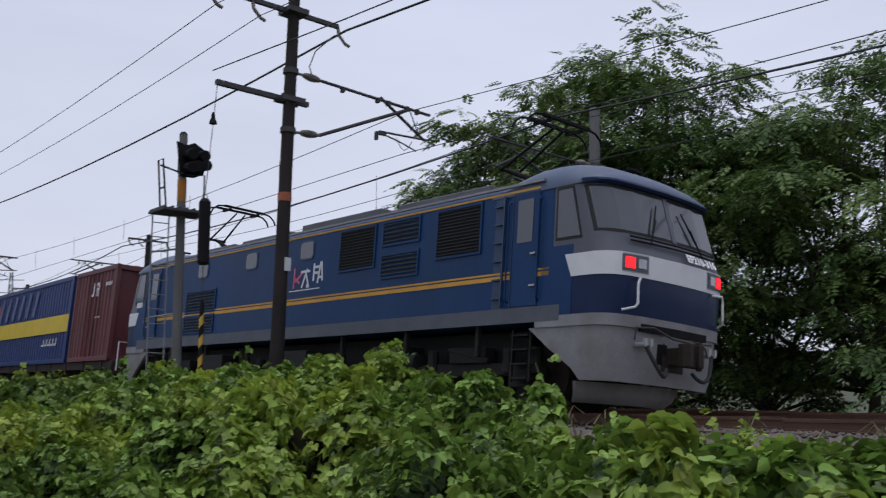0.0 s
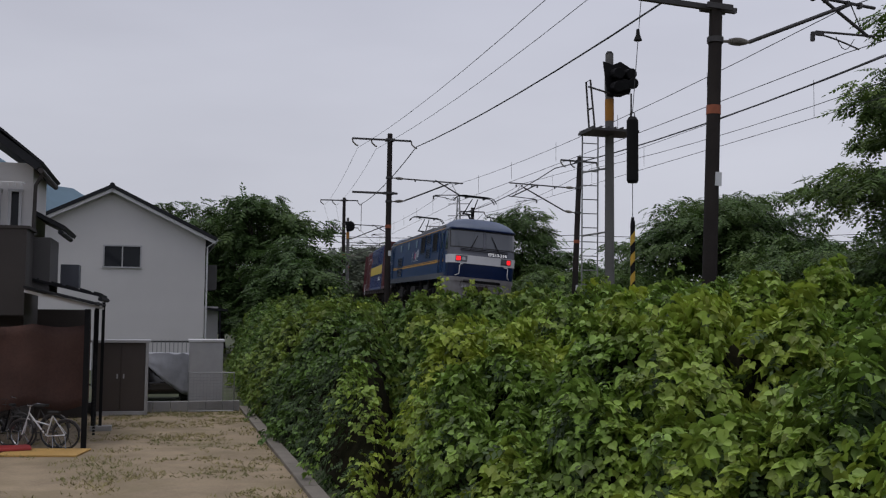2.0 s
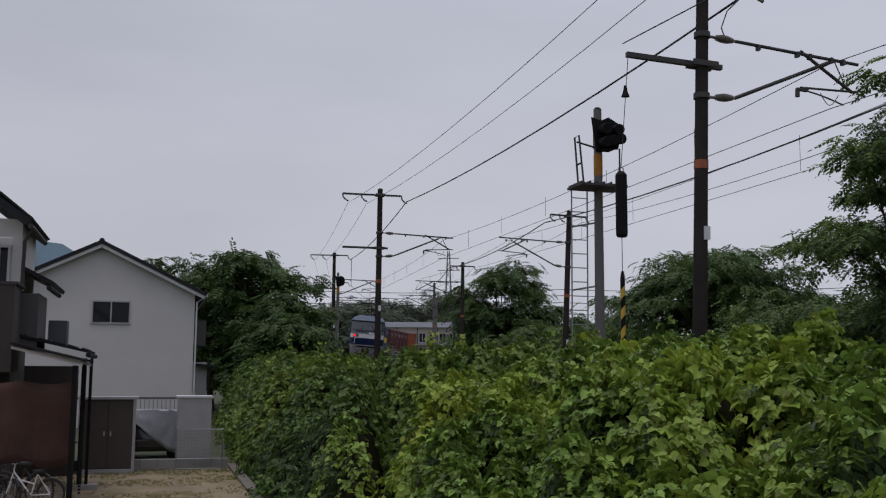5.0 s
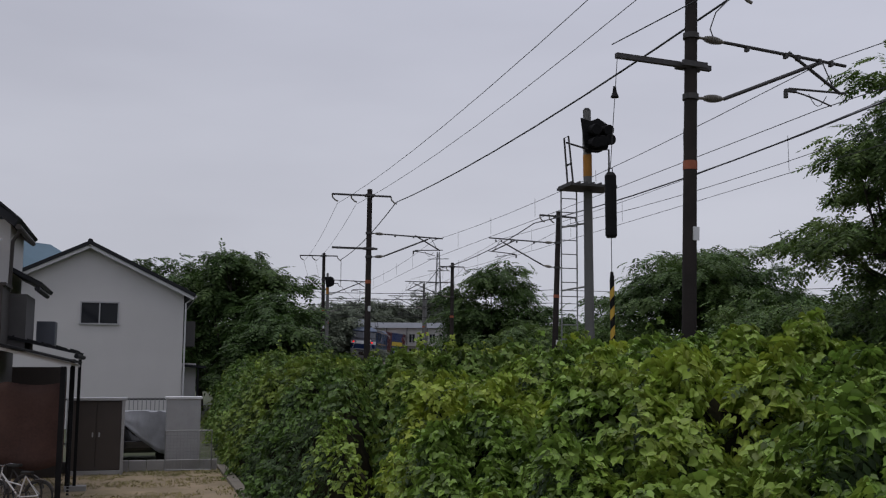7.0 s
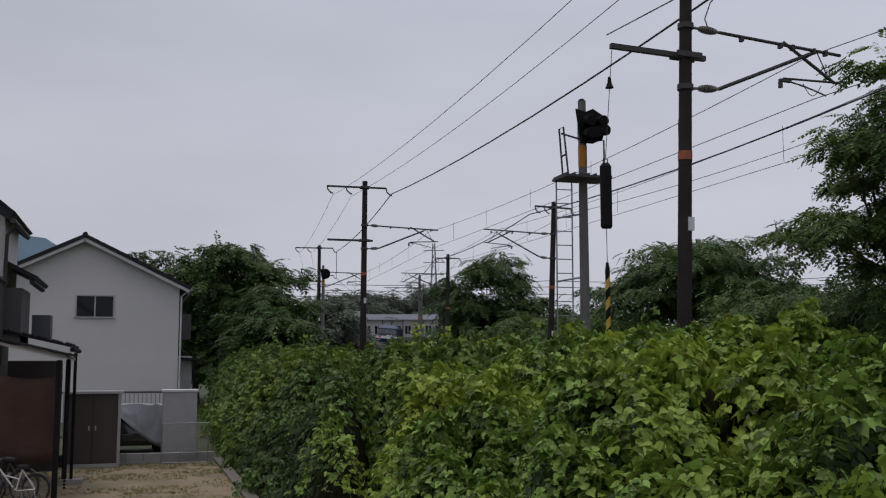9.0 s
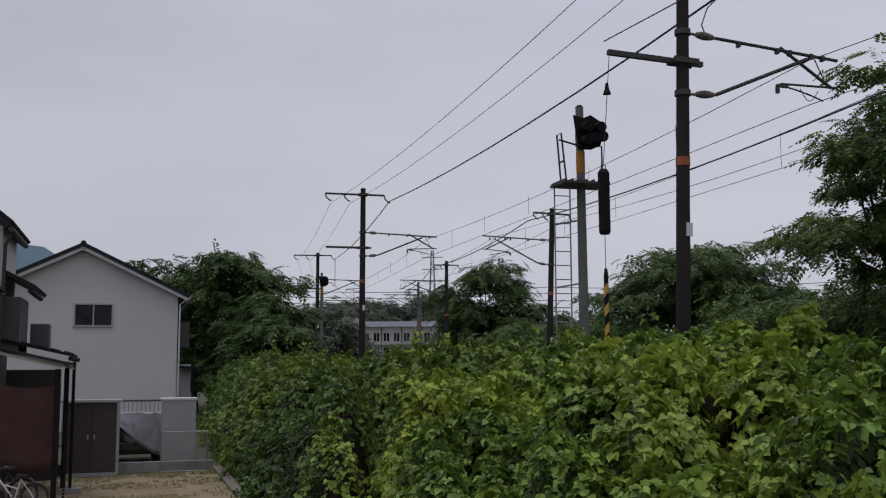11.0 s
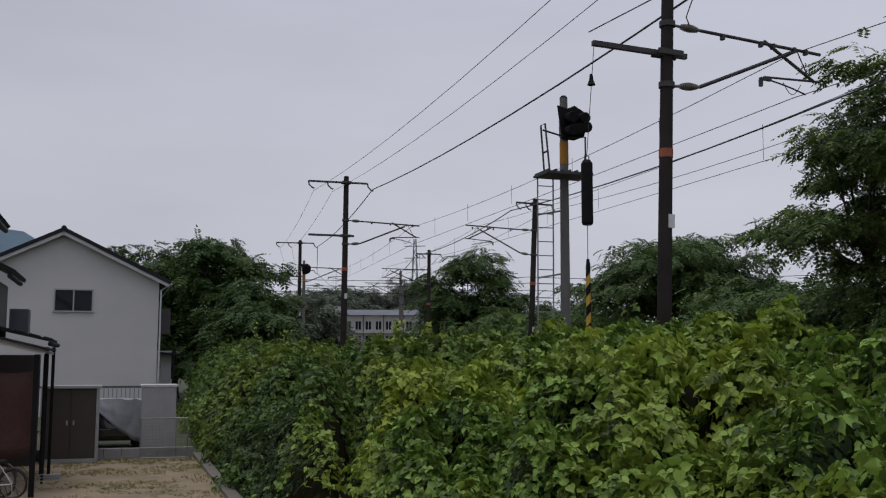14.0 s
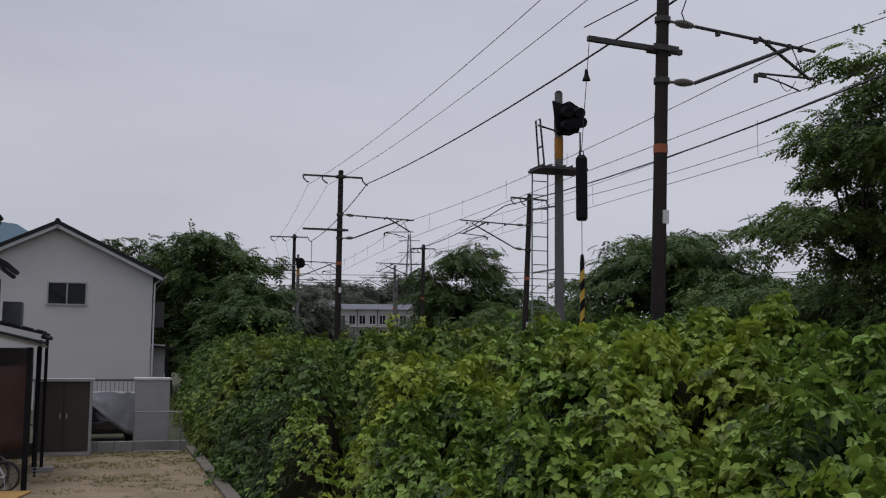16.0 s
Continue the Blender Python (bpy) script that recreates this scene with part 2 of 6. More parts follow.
# ---- mesh helpers ----
class Shape:
    """Collects boxes, tubes and plates into one mesh."""

    def __init__(self):
        self.v, self.f = [], []

    def quad(self, pts):
        k = len(self.v)
        self.v += [tuple(p) for p in pts]
        self.f.append(tuple(range(k, k + len(pts))))
        return self

    def box(self, c, s, m=None):
        k = len(self.v)
        for dz in (-.5, .5):
            for dx, dy in ((-.5, -.5), (.5, -.5), (.5, .5), (-.5, .5)):
                p = Vector((c[0] + dx * s[0], c[1] + dy * s[1], c[2] + dz * s[2]))
                self.v.append(tuple(m @ p if m else p))
        for q in ((3, 2, 1, 0), (4, 5, 6, 7), (0, 1, 5, 4), (1, 2, 6, 5), (2, 3, 7, 6), (3, 0, 4, 7)):
            self.f.append(tuple(k + i for i in q))
        return self

    def tube(self, p, q, r, r2=None, n=8, cap=True):
        p, q = Vector(p), Vector(q)
        d = (q - p)
        if d.length < 1e-6:
            return self
        a = d.normalized().orthogonal().normalized()
        b = d.normalized().cross(a)
        k, r2 = len(self.v), r if r2 is None else r2
        for c, rr in ((p, r), (q, r2)):
            for i in range(n):
                w = 2 * math.pi * i / n
                self.v.append(tuple(c + a * (rr * math.cos(w)) + b * (rr * math.sin(w))))
        for i in range(n):
            j = (i + 1) % n
            self.f.append((k + i, k + j, k + n + j, k + n + i))
        if cap:
            self.f.append(tuple(k + i for i in reversed(range(n))))
            self.f.append(tuple(k + n + i for i in range(n)))
        return self

    def chain(self, pts, r, n=6):
        """A bent tube through the points, in one piece."""
        pts = [Vector(p) for p in pts]
        rings, a = [], None
        for i, p in enumerate(pts):
            d = (pts[min(i + 1, len(pts) - 1)] - pts[max(i - 1, 0)])
            d = d.normalized() if d.length > 1e-9 else Vector((0, 0, 1))
            a = d.orthogonal().normalized() if a is None else (a - d * a.dot(d))
            a = a.normalized() if a.length > 1e-6 else d.orthogonal().normalized()
            b = d.cross(a)
            rings.append([p + a * (r * math.cos(2 * math.pi * k / n)) + b * (r * math.sin(2 * math.pi * k / n)) for k in range(n)])
        return self.loft(rings)

    def extrude(self, outline, y0, y1, axis="y"):
        """A prism: outline is a closed polygon across the axis."""
        k, n = len(self.v), len(outline)
        for y in (y0, y1):
            for a, b in outline:
                self.v.append((a, y, b) if axis == "y" else (y, a, b) if axis == "x" else (a, b, y))
        for i in range(n):
            j = (i + 1) % n
            self.f.append((k + i, k + j, k + n + j, k + n + i))
        self.f.append(tuple(k + i for i in reversed(range(n))))
        self.f.append(tuple(k + n + i for i in range(n)))
        return self

    def loft(self, rings, closed=True, caps=True):
        k, n = len(self.v), len(rings[0])
        for r in rings:
            self.v += [tuple(p) for p in r]
        for a in range(len(rings) - 1):
            for i in range(n if closed else n - 1):
                j = (i + 1) % n
                self.f.append((k + a * n + i, k + a * n + j, k + (a + 1) * n + j, k + (a + 1) * n + i))
        if caps:
            self.f.append(tuple(k + i for i in reversed(range(n))))
            self.f.append(tuple(k + (len(rings) - 1) * n + i for i in range(n)))
        return self


def mesh_of(shape, name, material, bevel=0.0, smooth=False):
    me = bpy.data.meshes.new(name)
    me.from_pydata(shape.v, [], shape.f)
    bm = bmesh.new()
    bm.from_mesh(me)
    bmesh.ops.recalc_face_normals(bm, faces=bm.faces[:])
    if bevel:
        bmesh.ops.bevel(bm, geom=[e for e in bm.edges if e.calc_face_angle(0) > 0.6], offset=bevel, segments=2, affect="EDGES", profile=0.5, clamp_overlap=True)
    if smooth:
        for f in bm.faces:
            f.smooth = True
        for e in bm.edges:
            if e.calc_face_angle(0) > 0.7:
                e.smooth = False
    bm.to_mesh(me)
    bm.free()
    me.materials.append(material)
    return me


def part(name, shape, material, parent=None, label="", bevel=0.0, smooth=False):
    ob = new(name, mesh_of(shape, name, material, bevel, smooth))
    if parent is not None:
        ob.parent = parent
    if label:
        tagged(ob, label)
    return ob


def thing(name, label, category, m=None, group="", kind=""):
    ob = new(name)
    ob.empty_display_size = 0.2
    if m is not None:
        ob.matrix_basis = m
    return tagged(ob, label, category, group, kind)


def basis(normals, axes):
    """Unit frames: blade normal n, long axis b square to it, and the width axis a."""
    n = normals / np.maximum(np.linalg.norm(normals, axis=1, keepdims=True), 1e-6)
    b = axes - n * np.sum(axes * n, axis=1, keepdims=True)
    b /= np.maximum(np.linalg.norm(b, axis=1, keepdims=True), 1e-6)
    return np.cross(b, n), b, n


def pieces_mesh(name, pts, faces, material):
    """One mesh of many equal pieces: pts is pieces x corners x 3, faces the corners of each face of a piece."""
    k, c = pts.shape[0], pts.shape[1]
    f = np.array(faces)
    idx = (np.arange(k)[:, None, None] * c + f[None]).reshape(-1)
    me = bpy.data.meshes.new(name)
    me.vertices.add(k * c)
    me.vertices.foreach_set("co", pts.reshape(-1))
    me.loops.add(len(idx))
    me.loops.foreach_set("vertex_index", idx)
    me.polygons.add(k * len(f))
    me.polygons.foreach_set("loop_start", np.arange(k * len(f)) * f.shape[1])
    me.update(calc_edges=True)
    me.materials.append(material)
    return me


def creeper_mesh(name, centres, normals, axes, sizes, material, seed=0):
    """Leaves of three broad, folded leaflets that hang from a joint."""
    r = np.random.RandomState(seed)
    out = []
    blade = np.array([(0, 0, 0), (-0.27, -0.03, 0.05), (-0.47, 0.22, 0.08), (-0.40, 0.55, 0.04), (-0.16, 0.78, -0.06), (0, 1.0, -0.20), (0.16, 0.78, -0.06), (0.40, 0.55, 0.04), (0.47, 0.22, 0.08), (0.27, -0.03, 0.05)])
    for turn, scale in ((0.0, 1.0), (1.25, 0.86), (-1.25, 0.86)):
        nn = normals + r.normal(size=normals.shape) * 0.22
        a, b, n = basis(nn, axes + r.normal(size=axes.shape) * 0.15)
        w_ = turn + r.normal(size=len(a)) * 0.18
        ca, sa = np.cos(w_)[:, None], np.sin(w_)[:, None]
        bb, aa = b * ca + a * sa, a * ca - b * sa
        k = (sizes * scale)[:, None, None]
        start = centres + bb * (0.10 * sizes)[:, None]
        out.append(start[:, None] + k * (blade[None, :, 0:1] * aa[:, None] + blade[None, :, 1:2] * bb[:, None] + blade[None, :, 2:3] * n[:, None]))
    return pieces_mesh(name, np.concatenate(out), [(0, 5, 4, 3, 2, 1), (0, 9, 8, 7, 6, 5)], material)


def fronds_mesh(name, centres, normals, axes, sizes, material, pairs=5, seed=0):
    """Feathery compound leaves: pairs of narrow leaflets along a drooping stalk."""
    r = np.random.RandomState(seed)
    a, b, n = basis(normals, axes)
    out = []
    k = sizes[:, None]
    for i in range(pairs + 1):
        f_ = (i + 0.6) / (pairs + 0.6)
        root = centres + k * (b * f_ - n * 0.32 * f_ * f_)
        ln = 0.40 * (1.0 - 0.45 * abs(f_ - 0.45))
        for sd in ((-1, 1) if i < pairs else (0,)):
            d = a * sd * 0.9 + b * (0.45 if sd else 1.0) - n * (0.30 + 0.15 * r.normal(size=len(a))[:, None])
            d /= np.linalg.norm(d, axis=1, keepdims=True)
            wd = np.cross(d, n)
            wd /= np.maximum(np.linalg.norm(wd, axis=1, keepdims=True), 1e-6)
            tip, mid = root + d * k * ln, root + d * k * ln * 0.42
            half = wd * k * 0.085
            out.append(np.stack([root, mid - half, tip, mid + half], 1))
    return pieces_mesh(name, np.concatenate(out), [(0, 1, 2, 3)], material)


# ---- the line: a gentle right-hand curve on a rising grade ----
TH0, KA, KB, GRADE, CANT = radians(28.12), 0.002041, 1.662e-5, 0.0133, 4.5
STEP = 0.5
_s = np.arange(-120, 420, STEP)
_th = TH0 - KA * _s - np.sign(_s) * KB * _s * _s / 2
_px = np.cumsum(-np.sin(_th)) * STEP
_py = np.cumsum(np.cos(_th)) * STEP
_k0 = int(120 / STEP)
_px += 6.667 - _px[_k0]
_py += 13.776 - _py[_k0]


def heading(s):
    return float(np.interp(s, _s, _th))


def line(s, o=0.0, z=0.0):
    """The point at s metres along the near track, o metres to its right, z metres over its rails."""
    th = heading(s)
    return Vector((float(np.interp(s, _s, _px)) + o * math.cos(th), float(np.interp(s, _s, _py)) + o * math.sin(th), z + GRADE * s))


def on_line(s, length=0.0, o=0.0):
    """The pose of a vehicle whose tail is at s."""
    a, b = line(s + 0.15 * length, o), line(s + 0.85 * length + 0.01, o)
    yaw = math.degrees(math.atan2(-(b.x - a.x), b.y - a.y))
    d = (b - a).normalized()
    p = a - d * 0.15 * length
    return pose(p.x, p.y, p.z, math.degrees(math.asin(d.z)), CANT, yaw)


def stand(s, o, z=0.0, lean=0.0):
    """An upright pose beside the track, facing along it."""
    p = line(s, o, z)
    return pose(p.x, p.y, p.z, 0, lean, math.degrees(heading(s)))


def to_line(x, y):
    """s and o of points of the plan."""
    x, y = np.asarray(x, float), np.asarray(y, float)
    i = np.argmin((x[..., None] - _px[::8]) ** 2 + (y[..., None] - _py[::8]) ** 2, axis=-1) * 8
    for _ in range(3):
        th = _th[i]
        ds = -(x - _px[i]) * np.sin(th) + (y - _py[i]) * np.cos(th)
        i = np.clip(i + np.round(ds / STEP).astype(int), 0, len(_s) - 1)
    th = _th[i]
    ds = -(x - _px[i]) * np.sin(th) + (y - _py[i]) * np.cos(th)
    return _s[i] + ds, (x - _px[i]) * np.cos(th) + (y - _py[i]) * np.sin(th)


LOT = -2.1


def ground_height(x, y):
    s, o = to_line(x, y)
    bed = np.interp(o, [-12, -8.2, -4.2, -3.2, 7.2, 9.0, 12, 400], [0, 0, 0.9, 1.0, 1.0, 0.9, 0.95, 1.0])
    top = GRADE * np.clip(s, -60, 400) - 0.62
    return LOT - 0.04 + np.clip(bed, 0, 1) * (top - LOT)


# ---- ground, lot, kerb, ballast, rails ----
def ground_material():
    m = mat("grassy_earth", (0.050, 0.062, 0.026), 0.95, 0, 0.4, 0.4, 0.3, 9.0, 0, (0.09, 0.075, 0.05), 0.6)
    return m


def sandy_material():
    m = mat("sandy_lot", (0.262, 0.202, 0.130), 0.95, 0, 0.3, 1.6, 0.5, 30.0, 0, (0.175, 0.140, 0.078), 0.8)
    return m


def grid_sheet(name, xs, ys, height, material, label, category):
    X, Y = np.meshgrid(np.array(xs, float), np.array(ys, float))
    Z = height(X, Y)
    nx, ny = len(xs), len(ys)
    verts = np.stack([X, Y, Z], -1).reshape(-1, 3)
    faces = [(j * nx + i, j * nx + i + 1, (j + 1) * nx + i + 1, (j + 1) * nx + i) for j in range(ny - 1) for i in range(nx - 1)]
    me = bpy.data.meshes.new(name)
    me.from_pydata(verts.tolist(), [], faces)
    for p in me.polygons:
        p.use_smooth = True
    me.materials.append(material)
    return tagged(new(name, me), label, category, "", "structure")


xs = [-3000, -1200, -500, -250, -150, -100] + list(np.arange(-70, 61, 1.5)) + [80, 120, 200, 400, 1200, 3000]
ys = [-3000, -800, -300, -150, -80, -50] + list(np.arange(-30, 111, 1.5)) + [130, 160, 220, 320, 500, 900, 1800, 3000]
grid_sheet("ground", xs, ys, lambda X, Y: ground_height(X, Y) + 0.0 * X, ground_material(), "grassy earth bank and flat land beyond the line", "ground")

# the sandy lot lies beside the bank, up to the fence at its end
lot = Shape()
ROWN = 30
u = Vector((-math.sin(radians(26.7)), math.cos(radians(26.7)), 0))
w = Vector((math.cos(radians(26.7)), math.sin(radians(26.7)), 0))
KERB0 = Vector((-4.39, 13.0, LOT))


def lot_point(a, b, z=0.0):
    """a metres along the kerb from the corner nearest the camera's foot, b metres to its left."""
    return KERB0 + u * a - w * b + Vector((0, 0, z))


for i in range(24):
    for j in range(12):
        a0, a1, b0, b1 = -14 + i * 1.085, -14 + (i + 1) * 1.085, j * 1.3, (j + 1) * 1.3
        lot.quad([lot_point(p, q, 0.012 + 0.03 * noise.noise((p * 0.5, q * 0.5, 3))) for p, q in ((a0, b0), (a1, b0), (a1, b1), (a0, b1))])
tagged(part("lot_ground", lot, sandy_material(), None, "", 0, True), "dry sandy lot with sparse weeds between houses and bank", "ground", "", "structure")
kerb = Shape()
for i in range(13):
    a0 = -14 + i * 2.0
    c = (lot_point(a0, -0.06) + lot_point(a0 + 1.99, -0.06)) / 2
    kerb.box((-0.03, 0, -0.035), (0.22, 1.985, 0.22), pose(c.x, c.y, c.z, 0, 0, 26.7))
tagged(part("kerb", kerb, KERB, None, "", 0.01), "low concrete kerb along the sandy lot", "kerb", "", "structure")

BALLAST = mat("ballast_stone", (0.115, 0.095, 0.08), 0.95, 0, 0.5, 6.0, 0.9, 16.0, 0.4)
bed = Shape()
rings = []
for s in np.arange(-60, 260, 1.0):
    rings.append([line(s, o, z + 0.02 * noise.noise((s, o, 0))) for o, z in ((-3.1, -0.62), (-1.9, -0.16), (-0.6, -0.15), (0.6, -0.17), (1.9, -0.2), (3.3, -0.17), (4.5, -0.17), (5.8, -0.2), (7.0, -0.66))])
bed.loft(rings, False, False)
tagged(part("track_bed", bed, BALLAST, None, "", 0, True), "brown stone ballast bed under two tracks", "ballast", "", "structure")
rng = np.random.RandomState(5)
stones = Shape()
for i in range(5200):
    s, o = rng.uniform(-22, 12), rng.uniform(-2.6, 6.0)
    p = line(s, o, np.interp(o, [-3.1, -1.9, 6], [-0.62, -0.15, -0.16]) + 0.02)
    r = rng.uniform(0.03, 0.06)
    k = len(stones.v)
    for d in ((1, 0, 0), (-1, 0, 0), (0, 1, 0), (0, -1, 0), (0, 0, 1), (0, 0, -1)):
        stones.v.append((p.x + r * d[0] * rng.uniform(.6, 1.3), p.y + r * d[1] * rng.uniform(.6, 1.3), p.z + r * .8 * d[2] * rng.uniform(.6, 1.2)))
    for a, b, c in ((0, 2, 4), (2, 1, 4), (1, 3, 4), (3, 0, 4), (2, 0, 5), (1, 2, 5), (3, 1, 5), (0, 3, 5)):
        stones.f.append((k + a, k + b, k + c))
tagged(part("ballast_stones", stones, BALLAST), "loose brown and grey ballast stones beside the rails", "stones", "", "stuff")
RAIL = mat("rusty_rail", (0.11, 0.06, 0.04), 0.6, 0.4, 0.2, 3.0)
for track_o, tilt in ((0.0, 0.04), (3.9, 0.04)):
    for side in (-0.53, 0.53):
        r = Shape()
        for s in np.arange(-60, 240, 2.0):
            a, b = line(s, track_o + side, -0.14 - tilt * side), line(s + 2, track_o + side, -0.14 - tilt * side)
            yaw = math.degrees(heading(s + 1))
            m = pose(*((a + b) / 2), 0, 0, yaw)
            r.box((0, 0, 0.012), (0.13, 2.005, 0.025), m)
            r.box((0, 0, 0.07), (0.02, 2.005, 0.1), m)
            r.box((0, 0, 0.13), (0.065, 2.005, 0.04), m)
        tagged(part("rail", r, RAIL), "rusty steel rail with worn running head", "rail", "rails", "structure")

# ---- kudzu on the bank ----


HO = [-9.9, -9.75, -9.55, -9.2, -8.6, -7.6, -6.2, -5.0, -4.2, -3.5, -3.0]
TALL = [-2.15, -1.8, -1.1, -0.50, -0.12, -0.12, -0.22, -0.26, -0.28, -0.35, -0.6]
NEAR = [-2.15, -1.8, -1.45, -1.10, -0.78, -0.42, -0.08, 0.03, -0.02, -0.26, -0.62]
LOW = [-2.15, -1.8, -1.3, -0.85, -0.42, -0.27, -0.32, -0.45, -0.52, -0.58, -0.66]


def hedge_height(s, o):
    """Top of the creepers over the plan, in metres, by place along and beside the line."""
    k = np.interp(s - 5 - o, [-30, -2.4, -0.9, 60], [0, 0, 1, 1])
    q = s - 3.3 - (np.minimum(o, -7.0) + 9.3) * 4.2
    t = np.interp(q, [-60, -0.6, 1.0, 60], [0, 0, 1, 1])
    low, near, tall = (np.interp(o, HO, h) for h in (LOW, NEAR, TALL))
    gully = 1.35 * np.exp(-((q + 0.1) / 1.35) ** 2) * np.interp(o, [-9.9, -9.5, -7.8, -6.6], [0.2, 1, 1, 0])
    return (low + (near - low) * k) * (1 - t) + tall * t - gully + GRADE * s * np.interp(o, [-10, -5], [0.1, 1])


def lumps(x, y):
    out = np.zeros_like(x)
    for i in range(len(x)):
        a = abs(noise.noise((x[i] * 0.55, y[i] * 0.55, 0)))
        b = abs(noise.noise((x[i] * 1.25, y[i] * 1.25, 5)))
        c = abs(noise.noise((x[i] * 2.7, y[i] * 2.7, 9)))
        out[i] = 1.35 * min(a, 0.4) + 1.65 * min(b, 0.4) + 0.7 * c - 0.72
    return out


def hedge_top(x, y):
    s, o = to_line(x, y)
    edge = np.clip((o + 9.9) / 1.0, 0, 1)
    return hedge_height(s, o) + lumps(x, y) * (0.3 + 0.7 * edge) * np.interp(s - 5 - o, [-3, -1], [0.55, 1.0])


def hedge(name, n, seed, s0, s1, size, label):
    """Leaves spread over the creepers' surface, thicker where it is steep, some hanging deeper in."""
    r = np.random.RandomState(seed)
    m = int(n * 2.3)
    s, o = r.uniform(s0, s1, m), -3.0 - 6.9 * r.uniform(0, 1, m) ** 0.85
    th = np.interp(s, _s, _th)
    x, y = np.interp(s, _s, _px) + o * np.cos(th), np.interp(s, _s, _py) + o * np.sin(th)
    e = 0.10
    z = hedge_top(x, y)
    zx, zy = (hedge_top(x + e, y) - z) / e, (hedge_top(x, y + e) - z) / e
    slope = np.sqrt(1 + np.clip(zx * zx + zy * zy, 0, 12))
    q = s - 3.3 - (np.minimum(o, -7.0) + 9.3) * 4.2
    cut = np.interp(q, [-1.7, -1.0, 1.0, 2.4], [0, 1, 1, 0]) * np.interp(o, [-8.6, -7.8], [1, 0])
    cut = np.maximum(cut, np.interp(q, [-1.2, -0.5, 4.0, 6.5], [0, 1, 1, 0]) * np.interp(o, [-9.6, -9.2], [0.9, 0]))
    thin = np.interp(lumps(x, y), [-0.32, -0.12, 0.05], [0.12, 0.5, 1.0]) * (1 - 0.86 * cut)
    fine = np.interp(q, [0.6, 2.5], [1.0, 0.8])
    keep = r.uniform(0, 1, m) < slope / 2.4 * thin
    x, y, z, zx, zy, fine = (a[keep][:n] for a in (x, y, z, zx, zy, fine))
    k = len(x)
    nor = np.stack([-zx * 0.7, -zy * 0.7, np.ones(k)], 1)
    nor /= np.linalg.norm(nor, axis=1, keepdims=True)
    depth = np.abs(r.normal(size=k)) * 0.13 - 0.07
    c = np.stack([x, y, z], 1) - nor * depth[:, None]
    # tufts bulge out of the steep face
    steep = np.clip(np.sqrt(zx * zx + zy * zy) - 0.6, 0, 1)
    out = np.array([max(0.0, noise.noise((p[0] * 1.1, p[1] * 1.1, p[2] * 1.3))) for p in c]) * 0.75
    c[:, 0] += nor[:, 0] * out * steep
    c[:, 1] += nor[:, 1] * out * steep
    # blades lie like shingles: they face up and out, their tips hang down the slope
    lean = nor[:, :2] * 0.9 + r.normal(size=(k, 2)) * 0.30
    face = np.stack([lean[:, 0], lean[:, 1], 0.55 + 0.5 * nor[:, 2] + 0.2 * r.normal(size=k)], 1)
    axis = np.stack([lean[:, 0] * 1.2 + 0.3 * r.normal(size=k), lean[:, 1] * 1.2 + 0.3 * r.normal(size=k), -0.55 + 0.25 * r.normal(size=k)], 1)
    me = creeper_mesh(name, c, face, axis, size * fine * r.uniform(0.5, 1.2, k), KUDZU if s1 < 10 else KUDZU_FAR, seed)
    return tagged(new(name, me), label, "creeper", "", "stuff")


hedge("kudzu_bank_near", 56000, 11, -16, 6, 0.098, "dense bright green kudzu leaves over the railway bank")
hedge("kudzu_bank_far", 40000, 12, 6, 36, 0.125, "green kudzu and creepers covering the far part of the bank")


def inner_leaves(name, n, seed, s0, s1, label):
    """Finer leaves and drooping sprays deeper in the bank, under the outer layer."""
    r = np.random.RandomState(seed)
    s, o = r.uniform(s0, s1, n), -3.2 - 6.65 * r.uniform(0, 1, n) ** 0.7
    q = s - 3.3 - (np.minimum(o, -7.0) + 9.3) * 4.2
    bare = np.interp(q, [-1.7, -0.9, 2.0, 4.0], [0, 1, 1, 0]) * np.interp(o, [-9.0, -7.6], [1, 0])
    keep = r.uniform(0, 1, n) > 0.72 * bare
    s, o = s[keep], o[keep]
    n = len(s)
    th = np.interp(s, _s, _th)
    x, y = np.interp(s, _s, _px) + o * np.cos(th), np.interp(s, _s, _py) + o * np.sin(th)
    z = hedge_top(x, y) - r.uniform(0.06, 0.26, n)
    out = -np.stack([np.cos(th), np.sin(th)], 1)
    axis = np.concatenate([out + r.normal(size=(n, 2)) * 0.7, r.uniform(-0.9, 0.1, (n, 1))], 1)
    face = np.concatenate([out * 0.6 + r.normal(size=(n, 2)) * 0.4, r.uniform(0.5, 1.0, (n, 1))], 1)
    me = fronds_mesh(name, np.stack([x, y, z], 1), face, axis, r.uniform(0.14, 0.30, n), KUDZU_INNER, 5, seed)
    return tagged(new(name, me), label, "creeper", "", "stuff")


inner_leaves("bank_inner_leaves", 17000, 21, -12, 22, "fine feathery leaves under the kudzu on the bank")
# sheet below the leaves, its dark colour standing in for shade in the gaps
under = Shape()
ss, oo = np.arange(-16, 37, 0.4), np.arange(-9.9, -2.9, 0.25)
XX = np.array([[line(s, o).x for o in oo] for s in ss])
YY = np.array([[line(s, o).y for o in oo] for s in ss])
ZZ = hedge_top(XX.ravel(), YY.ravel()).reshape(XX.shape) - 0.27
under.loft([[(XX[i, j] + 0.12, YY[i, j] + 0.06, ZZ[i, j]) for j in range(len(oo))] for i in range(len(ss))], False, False)
